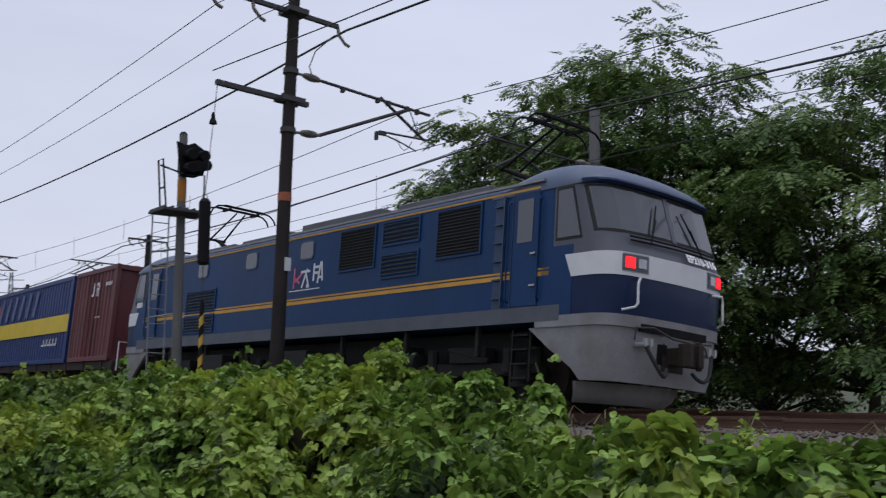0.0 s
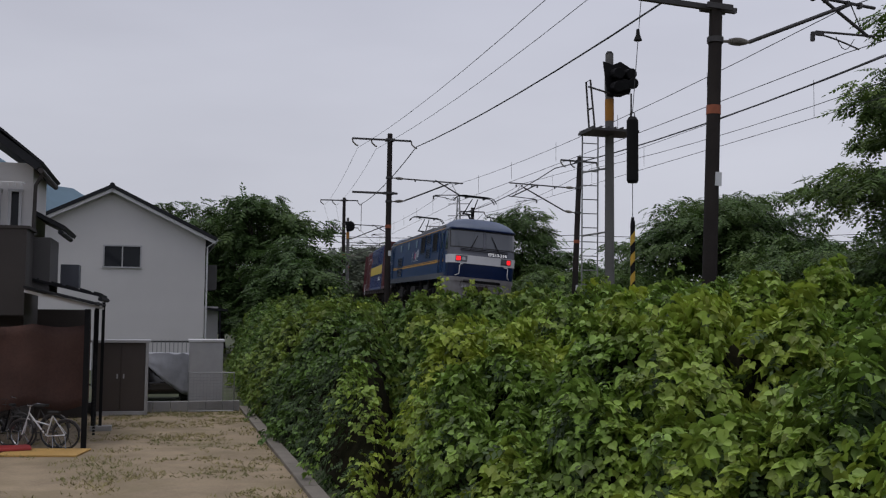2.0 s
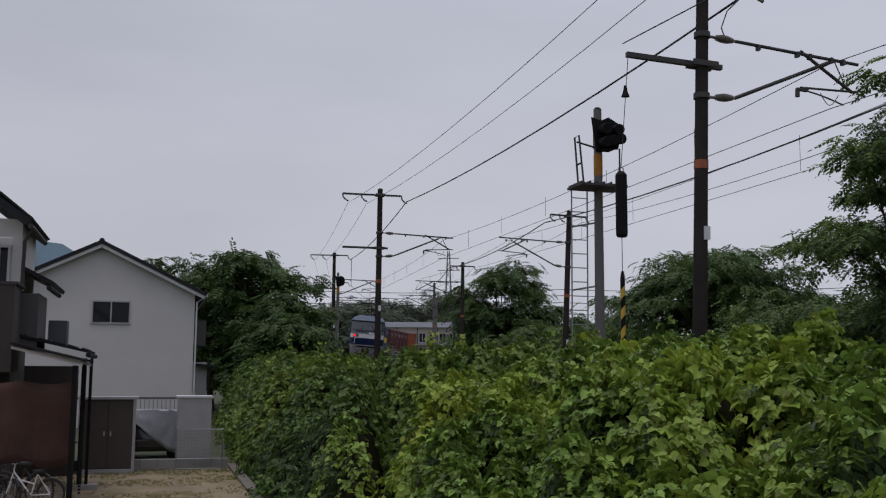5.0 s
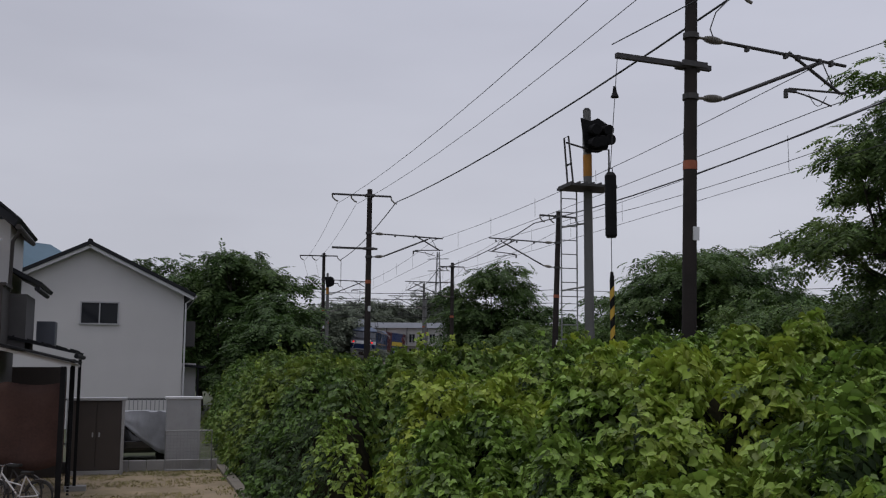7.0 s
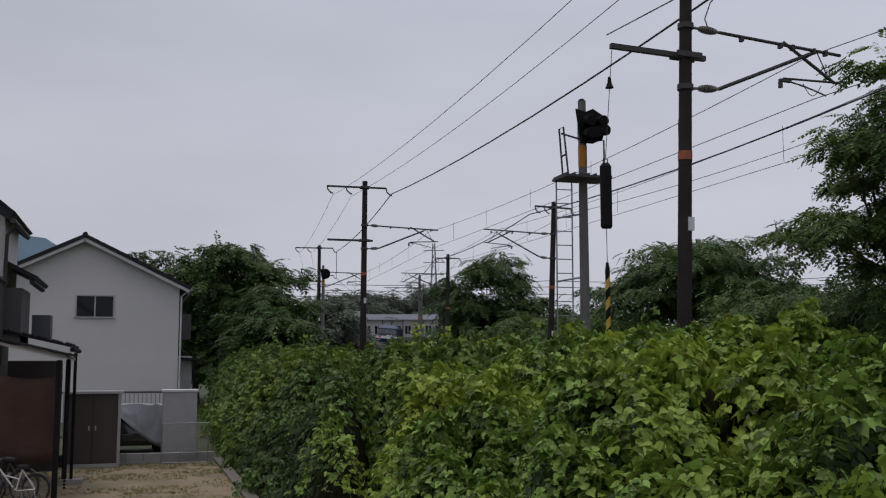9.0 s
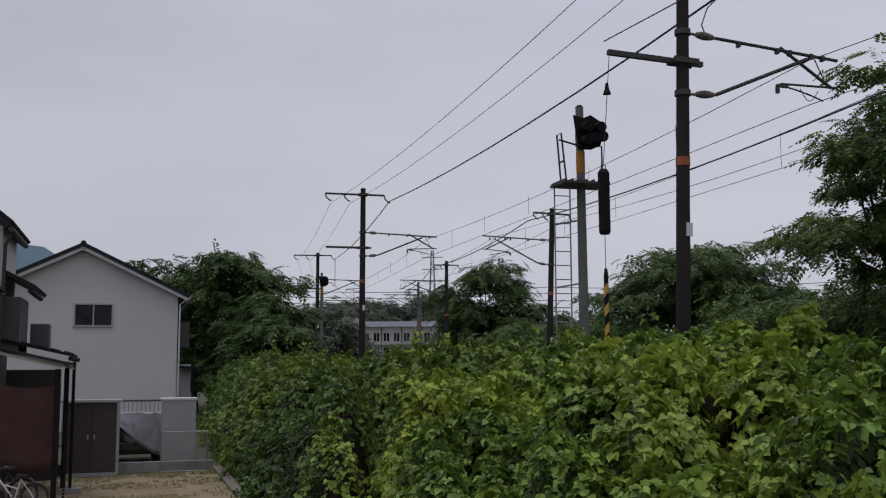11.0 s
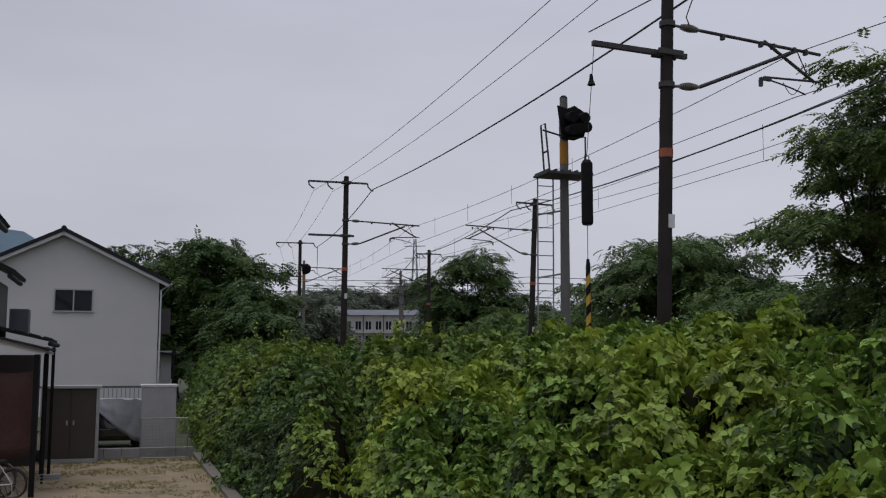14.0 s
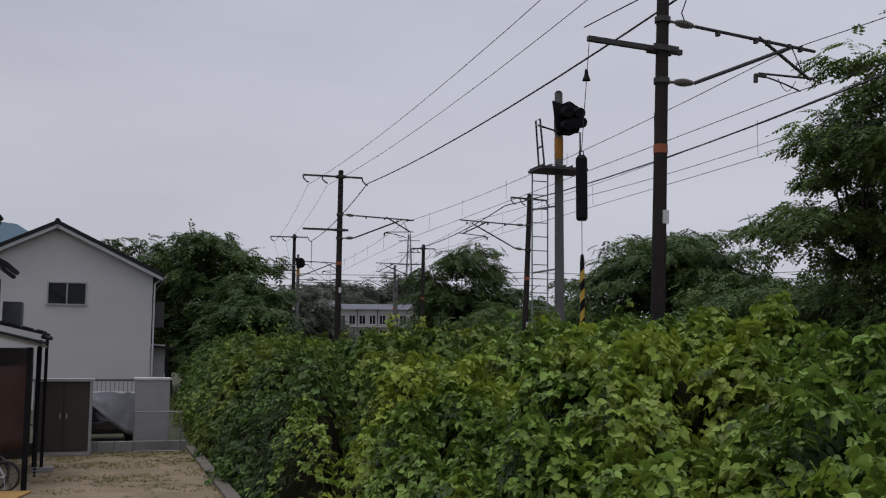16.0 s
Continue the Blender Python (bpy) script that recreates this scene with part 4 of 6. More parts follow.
            rail = Shape().chain([(sx * 0.86, face_y(0.86, 1.9) - 0.02, 1.90), (sx * 0.98, face_y(0.98, 1.88) - 0.14, 1.89), (sx * 1.01, face_y(1.0, 1.6) - 0.15, 1.80), (sx * 1.01, face_y(1.0, 1.6) - 0.15, 1.52), (sx * 1.04, face_y(1.0, 1.5) - 0.13, 1.47), (sx * 1.14, face_y(1.14, 1.44) - 0.02, 1.43)], 0.019, 8)
            part("handrail", fx(rail), WHITE, loco, "white painted step handrail")
            wip = Shape().chain([(sx * 0.62, face_y(0.62, 2.45) - 0.05, 2.45), (sx * 0.42, face_y(0.42, 2.8) - 0.06, 2.86)], 0.014)
            wip.tube((sx * 0.52, face_y(0.5, 2.66) - 0.06, 2.66), (sx * 0.3, face_y(0.3, 3.1) - 0.05, 3.12), 0.02, 0.012, 6)
            part("wiper", fx(wip), DARK, loco)
        bar = Shape().chain([(x, face_y(x, 2.53) - 0.05, 2.53) for x in (-1.0, -0.5, 0, 0.5, 1.0)], 0.014)
        bar.chain([(x, face_y(x, 2.47) - 0.05, 2.47) for x in (-1.0, -0.5, 0, 0.5, 1.0)], 0.014)
        part("front_rail", fx(bar), DARK, loco)
        part("step_ledge", fx(cab_band(1.20, 1.37, 1.6, 0.012, 1)), SKIRT, loco, "", 0, True)
        # skirt: curved grey apron under the cab
        rings = []
        for z, g, bk in ((0.42, -0.10, 0.75), (0.60, -0.06, 0.9), (0.9, -0.03, 1.35), (1.2, -0.01, 1.75)):
            rings.append([((1.4 + g) / 1.4 * x, face_y(x, 1.3) - g + 0.02, z) for x in ENDX] + [(1.4 + g, bk, z), (1.34 + g, bk, z)] + [((1.34 + g) / 1.4 * x, face_y(x, 1.3) - g + 0.08, z) for x in reversed(ENDX)] + [(-1.34 - g, bk, z), (-1.4 - g, bk, z)])
        part("skirt", fx(Shape().loft(rings)), SKIRT, loco, "dusty grey steel skirt", 0, True)
        plough = Shape()
        rings = []
        for z, back, wd in ((0.12, 0.55, 1.0), (0.25, 0.42, 1.12), (0.42, 0.36, 1.2)):
            rings.append([(wd * x, back + 0.55 * abs(x) ** 1.6, z) for x in (-1, -.75, -.5, -.25, 0, .25, .5, .75, 1)] + [(wd * x, back + 0.06 + 0.55 * abs(x) ** 1.6, z) for x in (1, .75, .5, .25, 0, -.25, -.5, -.75, -1)])
        part("plough", fx(plough.loft(rings)), SKIRT, loco, "dusty grey rail guard", 0, True)
        cp = Shape().box((0, 0.05, 0.86), (0.22, 0.5, 0.26)).box((0, 0.12, 0.86), (0.5, 0.06, 0.46))
        cp.extrude([(-0.16, -0.12), (0.16, -0.12), (0.20, -0.26), (0.14, -0.36), (0.04, -0.34), (0.08, -0.26), (0.02, -0.20), (-0.06, -0.24), (-0.08, -0.34), (-0.18, -0.36), (-0.21, -0.24)], 0.70, 1.04, "z")
        cp.tube((0.12, -0.28, 0.66), (0.12, -0.28, 1.08), 0.05, 0.05, 10)
        part("coupler", fx(cp), RUSTY, loco, "rusty knuckle coupler", 0.015)
        part("uncoupling_lever", fx(Shape().chain([(0.1, -0.2, 1.1), (0.3, -0.12, 1.08), (0.62, -0.02, 1.06), (0.66, -0.04, 0.92)], 0.014)), DARK_STEEL, loco)
        part("front_conduit", fx(Shape().chain([(-0.9, face_y(0.9, 1.2) - 0.03, 1.02), (-0.88, face_y(0.9, 1.2) - 0.04, 1.2), (-0.6, -0.02, 1.22), (-0.2, -0.06, 1.1), (0.3, -0.06, 1.08), (0.8, 0.0, 1.12)], 0.016)), DARK_STEEL, loco)
        for x0, x1 in ((-0.78, -0.3), (0.78, 0.3)):
            hose = Shape().chain([(x0 + (x1 - x0) * i / 8, -0.02 - 0.1 * math.sin(math.pi * i / 8), 0.95 - 0.42 * math.sin(math.pi * i / 8 * 0.75)) for i in range(9)], 0.03, 8)
            part("brake_hose", fx(hose), RUBBER, loco)
        for x in (-0.82, -0.7, 0.82, 0.68):
            cock = Shape().tube((x, 0.12, 0.96), (x, -0.06, 0.96), 0.035, 0.035, 8)
            cock.box((x, -0.05, 1.0), (0.05, 0.05, 0.1))
            part("air_cock", fx(cock), ALU, loco)
        for sx in (-1, 1):
            for i in range(4):
                part("step", fx(Shape().box((sx * 1.25, 1.98, 0.45 + i * 0.22), (0.22, 0.36, 0.025))), UNDER, loco)
            for y in (1.78, 2.17):
                part("step_bar", fx(Shape().box((sx * 1.3, y, 0.8), (0.03, 0.03, 0.8))), UNDER, loco)
        # cab doors with handles
        for sx in (-1, 1):
            door = part("cab_door", fx(side_plate(1.62, 2.16, 1.55, 3.34, sx, 1.402, 0.016)), BLUE, loco, "blue cab door")
            part("door_window", fx(side_plate(1.72, 2.06, 2.55, 3.24, sx, 1.42, 0.006)), GLASS, door)
            seam = Shape()
            for y in (1.60, 2.18):
                seam.box((sx * 1.41, y, 2.45), (0.025, 0.02, 1.82))
            seam.box((sx * 1.41, 1.89, 3.36), (0.025, 0.6, 0.02))
            part("door_frame", fx(seam), SHADOW_BLUE, door)
            bars = Shape()
            for y in (1.56, 2.24):
                bars.chain([(sx * 1.4, y, 1.62), (sx * 1.46, y, 1.66), (sx * 1.46, y, 3.2), (sx * 1.4, y, 3.24)], 0.016)
            part("grab_bar", fx(bars), BLUE, loco)
            for hz in (2.36, 1.86):
                part("door_handle", fx(Shape().box((sx * 1.43, 1.68, hz), (0.03, 0.12, 0.03))), ALU, door)
    # ladder recess beside the rear cab door
    for sx in (-1, 1):
        rec = part("ladder_recess", side_plate(2.36, 2.60, 1.5, 3.40, sx, 1.396, 0.01), SHADOW_BLUE, loco)
        rungs = Shape()
        for i in range(6):
            rungs.box((sx * 1.43, 2.48, 1.7 + i * 0.3), (0.05, 0.2, 0.025))
        rungs.box((sx * 1.44, 2.36, 2.45), (0.03, 0.03, 1.8))
        part("rung", rungs, SHADOW_BLUE, rec)
    # louvres
    for sx in (-1, 1):
        for y0, y1, z0, z1, deep in ((2.96, 4.06, 2.52, 3.32, 0), (4.60, 5.65, 2.92, 3.32, 1), (4.60, 5.65, 2.31, 2.70, 1), (5.93, 7.05, 2.56, 3.32, 0), (12.2, 13.65, 2.12, 2.58, 1), (12.2, 13.65, 1.62, 1.98, 1)):
            lv = part("louvre", side_plate(y0, y1, z0, z1, sx, 1.397, 0.01), LOUVRE, loco, "black ventilation louvre")
            sl = Shape()
            n = max(5, int((z1 - z0) / (0.055 if not deep else 0.075)))
            for i in range(n):
                z = z0 + (i + 0.5) * (z1 - z0) / n
                sl.box((0, 0, 0), (0.03, y1 - y0, 0.022 if not deep else 0.03), pose(sx * 1.415, (y0 + y1) / 2, z, 0, sx * 35, 0))
            part("slat", sl, LOUVRE if not deep else SHADOW_BLUE, lv)
            fr = Shape()
            for z in (z0 - 0.02, z1 + 0.02):
                fr.box((sx * 1.412, (y0 + y1) / 2, z), (0.03, y1 - y0 + 0.08, 0.04))
            for y in (y0 - 0.02, y1 + 0.02):
                fr.box((sx * 1.412, y, (z0 + z1) / 2), (0.03, 0.04, z1 - z0))
            part("louvre_frame", fr, BLUE, lv)
        for y in (8.3, 10.6, 12.95):
            oct_ = [(-0.27, -0.2), (-0.2, -0.27), (0.2, -0.27), (0.27, -0.2), (0.27, 0.2), (0.2, 0.27), (-0.2, 0.27), (-0.27, 0.2)]
            pw = Shape()
            pw.extrude([(y + a, 3.1 + b * 0.75) for a, b in oct_], sx * 1.4, sx * 1.414, "x")
            w_ = part("porthole", pw, SHADOW_BLUE, loco)
            pw = Shape()
            pw.extrude([(y + a * 0.86, 3.1 + b * 0.63) for a, b in oct_], sx * 1.4, sx * 1.418, "x")
            part("pane", pw, GLASS, w_)
    bg = Shape().box((0, L / 2, 0.95), (1.7, L - 4.4, 0.6))
    for sx in (-1, 1):
        for y, ln in ((5.4, 0.9), (8.75, 1.3), (12.1, 0.9)):
            bg.box((sx * 1.1, y, 0.8), (0.5, ln, 0.5))
            bg.tube((sx * 1.15, y - ln * 0.8, 0.75), (sx * 1.15, y + ln * 0.8, 0.75), 0.16, 0.16, 10)
        for y in (3.0, 4.9, 6.9, 10.6, 12.6, 14.5):
            bg.box((sx * 1.28, y, 1.05), (0.1, 0.08, 0.5))
    part("underframe", bg, UNDER, loco, "grimy dark underframe equipment", 0.02)
    for y in (3.4, 8.75, 14.1):
        bogie(loco, y)
    # painted emblem on the side: white and pink strokes
    em = Shape()
    for sx in (-1, 1):
        for y, z, a, ln in ((8.72, 2.55, 80, 0.42), (8.62, 2.50, 20, 0.28), (8.55, 2.55, -40, 0.3)):
            em.box((0, 0, 0), (0.006, 0.05, ln), pose(sx * 1.406, y, z, a - 80, 0, 0))
    part("emblem_pink", em, mat("pink_paint", (0.55, 0.10, 0.20), 0.5), loco)
    ew = Shape()
    for sx in (-1, 1):
        for y, z, a, ln in ((8.30, 2.66, 90, 0.34), (8.32, 2.52, 25, 0.42), (8.22, 2.50, -25, 0.40), (8.2, 2.36, 0, 0.08), (7.98, 2.62, 0, 0.36), (7.9, 2.72, 90, 0.22), (7.9, 2.6, 90, 0.2), (7.78, 2.6, 10, 0.44), (7.68, 2.62, -10, 0.40), (7.72, 2.5, 90, 0.16), (8.3, 2.28, 90, 1.15), (9.3, 2.62, 0, 0.2), (9.34, 2.38, 0, 0.24)):
            ew.box((0, 0, 0), (0.006, 0.05 if ln < 1 else 0.02, ln), pose(sx * 1.406, y, z, a, 0, 0))
    part("emblem_white", ew, WHITE, loco, "white brush-stroke emblem")
    num = Matrix.Translation((0.55, 0.012, 2.365)) @ pose(0, 0, 0, 64, 0, 5)
    text_part("number_lettering", "EF210-316", 0.19, BRIGHT_WHITE, loco, num, "white running number lettering")
    part("side_mark", Shape().box((-1.408, 16.5, 2.5), (0.006, 0.34, 0.2)), WHITE, loco)
    return loco


loco = locomotive()


# ---- container wagons ----
def wagon():
    w_ = thing("container_wagon", "grimy flat container wagon with steel side beams", "wagon", group="train wagons")
    f = Shape()
    for sx in (-1, 1):
        f.box((sx * 1.1, 10.0, 0.96), (0.12, 19.4, 0.22))
        f.box((sx * 0.4, 10.0, 0.85), (0.1, 19.0, 0.4))
        for i in range(12):
            f.box((sx * 1.12, 1.0 + i * 1.64, 0.94), (0.16, 0.09, 0.3))
    for i in range(11):
        f.box((0, 0.6 + i * 1.88, 0.92), (2.3, 0.14, 0.14))
    f.box((0, 0.3, 0.9), (2.3, 0.14, 0.36)).box((0, 19.7, 0.9), (2.3, 0.14, 0.36))
    f.box((0, 0.0, 0.85), (0.26, 0.7, 0.26)).box((0, 20.0, 0.85), (0.26, 0.7, 0.26))
    part("deck", f, RUSTY, w_, "rust-brown steel deck beams", 0.01)
    for y in (3.0, 17.0):
        b = Shape()
        for sx in (-1, 1):
            b.box((sx * 0.95, y, 0.55), (0.14, 2.6, 0.18))
            for yy in (-0.95, 0.95):
                b.box((sx * 0.98, y + yy, 0.45), (0.2, 0.34, 0.28))
        part("bogie_frame", b, UNDER, w_, "", 0.01)
        for yy in (-0.95, 0.95):
            for sx in (-1, 1):
                part("wheel", Shape().tube((sx * 0.47, y + yy, 0.43), (sx * 0.6, y + yy, 0.43), 0.43, 0.41, 20), RUSTY, w_)
    for sx in (-1, 1):
        part("end_rail", Shape().chain([(sx * 1.1, -0.05, 0.8), (sx * 1.1, -0.05, 1.6), (sx * 0.7, -0.05, 1.6), (sx * 0.7, -0.05, 0.9)], 0.02), WHITE, w_)
    return w_


def container(length, material, label, kind=0):
    c = thing("freight_container", label, "container", group="train containers")
    h, wd = 2.78, 2.45
    n = int(length / 0.3)
    edge = []
    for i in range(n):
        y0, dy = 0.1 + i * (length - 0.2) / n, (length - 0.2) / n
        edge += [(wd / 2 - 0.06, y0), (wd / 2 - 0.06, y0 + dy * 0.4), (wd / 2 - 0.022, y0 + dy * 0.5), (wd / 2 - 0.022, y0 + dy * 0.9)]
    edge.append((wd / 2 - 0.06, length - 0.1))
    b = Shape().extrude(edge + [(-x, y) for x, y in reversed(edge)], 0.04, h - 0.03, "z")
    part("shell", b, material, c)
    fr = Shape()
    for sx in (-1, 1):
        for y in (0.08, length - 0.08):
            fr.box((sx * (wd / 2 - 0.06), y, h / 2), (0.13, 0.15, h))
        for z in (0.08, h - 0.06):
            fr.box((sx * (wd / 2 - 0.05), length / 2, z), (0.1, length, 0.14))
    for y in (0.05, length - 0.05):
        fr.box((0, y, h - 0.07), (wd, 0.1, 0.14)).box((0, y, 0.08), (wd, 0.1, 0.16))
    part("frame", fr, material, c, "", 0.01)
    if kind == 0:
        for x in (-0.55, -0.2, 0.2, 0.55):
            part("locking_bar", Shape().tube((x, 0.01, 0.15), (x, 0.01, h - 0.15), 0.02, 0.02, 6), material, c)
            for sx in (-1, 1):
                part("locking_bar", Shape().tube((sx * (wd / 2 + 0.0), length / 2 + x, 0.15), (sx * (wd / 2 + 0.0), length / 2 + x, h - 0.15), 0.02, 0.02, 6), material, c)
        for sx in (-1, 1):
            for dy, dz, sy, sz in ((-0.18, 0.0, 0.08, 0.4), (-0.26, -0.17, 0.16, 0.07), (0.06, 0.0, 0.08, 0.4), (0.18, 0.16, 0.2, 0.07), (0.26, 0.08, 0.07, 0.18), (0.18, 0.0, 0.2, 0.06), (0.22, -0.12, 0.08, 0.2)):
                part("marking", Shape().box((sx * (wd / 2 + 0.004), length * 0.46 + sx * dy, 2.15 + dz), (0.008, sy, sz)), WHITE, c)
            for i in range(5):
                part("marking", Shape().box((sx * (wd / 2 + 0.004), length * 0.10 + i * 0.11, 2.25), (0.008, 0.07, 0.11)), WHITE, c)
            for i in range(4):
                part("marking", Shape().box((sx * (wd / 2 + 0.004), length * 0.3 + i * 0.12, 1.3), (0.008, 0.06, 0.05)), WHITE, c)
    if kind == 1:
        for sx in (-1, 1):
            part("yellow_band", Shape().box((sx * (wd / 2 + 0.005), length / 2, 1.28), (0.02, length - 0.1, 0.56)), BRIGHT_YELLOW, c, "broad yellow band")
            for i in range(5):
                part("marking", Shape().box((sx * (wd / 2 + 0.006), 1.2 + i * 0.34, 0.62), (0.012, 0.24, 0.06)).box((sx * (wd / 2 + 0.006), 1.1 + i * 0.34, 0.72), (0.012, 0.07, 0.2)), WHITE, c)
            pale = mat("pale_blue_mark", (0.06, 0.09, 0.2), 0.5)
            for i in range(6):
                part("stroke_marking", Shape().box((0, 0, 0), (0.012, 0.3, 0.9), pose(sx * (wd / 2 + 0.006), 4.0 + i * 0.9, 2.1, 20, 0, 0)), pale, c)
            part("spot_marking", Shape().box((sx * (wd / 2 + 0.006), 9.0, 2.1), (0.012, 0.5, 0.4)), RED_PAINT, c)
    if kind == 2:
        part("label_panel", Shape().box((0, 0.0, 0.75), (1.0, 0.03, 1.1)), RED_PAINT, c, "red painted door panel")
    return c


# tail of each wagon behind the locomotive's tail, and what stands on it
WAGONS = [18.3, 38.9, 59.5, 80.1]
MAROON_LABEL = "maroon twelve-foot freight container with white marks"
LOAD = [(18.75, 3.65, MAROON, MAROON_LABEL, 0), (22.7, 9.4, ROYAL, "royal blue long freight container with broad yellow band", 1), (32.4, 3.65, MAROON, MAROON_LABEL, 0),
        (39.5, 3.65, MAROON, MAROON_LABEL, 0), (43.3, 3.65, MAROON, MAROON_LABEL, 0), (47.1, 3.65, MAROON, MAROON_LABEL, 0), (50.9, 3.65, MAROON, MAROON_LABEL, 0), (54.7, 3.65, MAROON, MAROON_LABEL, 0),
        (60.1, 6.0, ORANGE, "weathered orange freight container", 2), (66.8, 6.0, ORANGE, "weathered orange freight container", 2), (73.2, 3.65, MAROON, MAROON_LABEL, 0),
        (80.7, 3.65, MAROON, MAROON_LABEL, 0), (84.5, 3.65, MAROON, MAROON_LABEL, 0), (88.3, 9.4, ROYAL, "royal blue long freight container with broad yellow band", 1)]
first_wagon = wagon()
wagons = [first_wagon] + [copy_thing(first_wagon, pose(0, 0, 0)) for _ in WAGONS[1:]]
made, boxes = {}, []
for d, ln, m_, label, kd in LOAD:
    key = (ln, m_.name)
    if key in made:
        boxes.append(copy_thing(made[key], pose(0, 0, 0)))
    else:
        made[key] = container(ln, m_, label, kd)
        boxes.append(made[key])

SPEED = 14.94


def motions():
    times = [i * 0.5 for i in range(33)]
    walk(loco, [(t, on_line(SPEED * t, LOCO_LEN)) for t in times])
    for ob, d in zip(wagons, WAGONS):
        walk(ob, [(t, on_line(SPEED * t + d, 20.0)) for t in times])
    for ob, (d, ln, *_) in zip(boxes, LOAD):
        base = max(b for b in WAGONS if b <= d)
        walk(ob, [(t, on_line(SPEED * t + base, 20.0) @ pose(0, d - base, 1.075)) for t in times])


# ---- line-side masts ----
def insulator(shape, p, q, r=0.078, n=9):
    """A spindle of fine ribs on a thin rod."""
    p, q = Vector(p), Vector(q)
    shape.tube(p, q, r * 0.36, r * 0.36, 8)
    for i in range(n):
        f_ = 0.28 + 0.64 * i / n
        rr = r * (0.62 + 0.38 * math.sin(math.pi * (i + 0.5) / n))
        shape.tube(p.lerp(q, f_), p.lerp(q, f_ + 0.055), rr, rr * 0.86, 12)


def mast(s, o, reach, top, tube_z, low_z, label, material, arm=None, cross=None, lean=0.0, band=3.84, plate=2.6, r=0.15, detail=True):
    """A line-side mast: reach is how far its bracket goes, to the right if positive."""
    m = stand(s, o, 0.0, lean)
    t = thing("catenary_mast", label, "mast", m, "catenary masts")
    part("pole", Shape().tube((0, 0, -1.0), (0, 0, top), r, r * 0.78, 20), material, t, "", 0, True)
    part("cap", Shape().tube((0, 0, top), (0, 0, top + 0.06), r * 0.86, r * 0.7, 16), material, t)
    part("painted_band", Shape().tube((0, 0, band - 0.08), (0, 0, band + 0.08), r * 0.95, r * 0.94, 20), ORANGE, t, "faded orange band", 0, True)
    yp = -r * 0.98
    part("number_plate", Shape().box((0.05, yp, plate), (0.12, 0.02, 0.24)), WHITE, t, "small white plate")
    for z in (tube_z, low_z):
        part("clamp", Shape().tube((0, 0, z - 0.05), (0, 0, z + 0.05), r * 1.08, r * 1.08, 16), DARK_STEEL, t)
    k = 1 if reach > 0 else -1
    br = Shape()
    x0 = k * (r + 0.55)
    tip_t, tip_l = (reach, 0, tube_z - 0.12 if arm else tube_z), (reach * 0.96, 0, tube_z - 0.68)
    kn = (reach * 0.80, 0, tube_z - 0.17)
    br.tube((x0, 0, tube_z - 0.02), tip_t, 0.033, 0.033, 8)
    br.tube((x0, 0, low_z + 0.05), kn, 0.036, 0.036, 8)
    br.tube((reach * 0.62, 0, tube_z - 0.02), tip_l, 0.032, 0.032, 8)
    br.tube((reach * 0.62, 0, tube_z - 0.72), (reach * 1.0, 0, tube_z - 0.66), 0.022, 0.022, 8)
    br.tube((reach * 0.84, 0, tube_z - 0.1), (reach * 0.92, 0, tube_z - 0.62), 0.012, 0.012, 6)
    part("bracket", br, DARK_STEEL, t, "dark steel bracket tubes")
    if detail:
        for f_ in (0.35, 0.6, 0.68, 0.82, 0.9):
            part("clip", Shape().box((reach * f_, 0, tube_z - 0.05 - 0.08 * f_), (0.06, 0.09, 0.1)), DARK_STEEL, t)
    st = Shape()
    st.box((reach * 0.63, 0, tube_z - 0.76), (0.24, 0.07, 0.05)).box((reach * 0.60, 0, tube_z - 0.84), (0.06, 0.06, 0.14))
    st.chain([(reach * (0.63 + 0.27 * i / 6), 0, tube_z - 0.76 - 0.05 * math.sin(math.pi * i / 6 * 0.5) - 0.14 * (i / 6) ** 2) for i in range(7)], 0.016)
    st.chain([(reach * (0.76 + 0.02 * i), 0.05, tube_z - 0.75 - 0.22 * math.sin(math.pi * i / 6)) for i in range(7)], 0.008, 5)
    part("steady_arm", st, DARK_STEEL, t)
    for za, zb in ((tube_z, tube_z - 0.02), (low_z, low_z + 0.05)):
        ins = Shape()
        insulator(ins, (k * r, 0, za), (x0, 0, zb))
        part("insulator", ins, CERAMIC, t, "ribbed brown-grey insulator", 0, True)
    if arm:
        z, ln = arm
        a = Shape().box((-k * ln / 2, 0, z), (ln, 0.09, 0.09)).box((k * 0.2, 0, z), (0.4, 0.09, 0.09)).box((0, 0.12, z), (0.5, 0.05, 0.1)).box((0, -0.14, z), (0.5, 0.05, 0.1))
        part("feeder_arm", a, DARK_STEEL, t)
    if cross:
        z, left, right = cross
        c = Shape().box(((right - left) / 2, 0, z), (left + right, 0.08, 0.08))
        c.box((0, 0, z), (0.42, 0.42, 0.1))
        part("cross_arm", c, DARK_STEEL, t)
        for x in (-left, -left * 0.5, right):
            part("line_hook", Shape().chain([(x, 0, z), (x + 0.03, 0, z - 0.16), (x + 0.18, 0, z - 0.3), (x + 0.28, 0, z - 0.33)], 0.035, 6), CERAMIC, t)
    return t


BROWN_LABEL = "brown weathered round catenary mast with orange band and bracket"
GREY_LABEL = "grey concrete catenary mast with steel bracket"
mast(6.45, -2.9, 3.35, 8.1, 6.24, 5.1, BROWN_LABEL, POLE_BROWN, (5.68, 1.5), (7.4, 1.75, 1.0), 2.0, r=0.135)
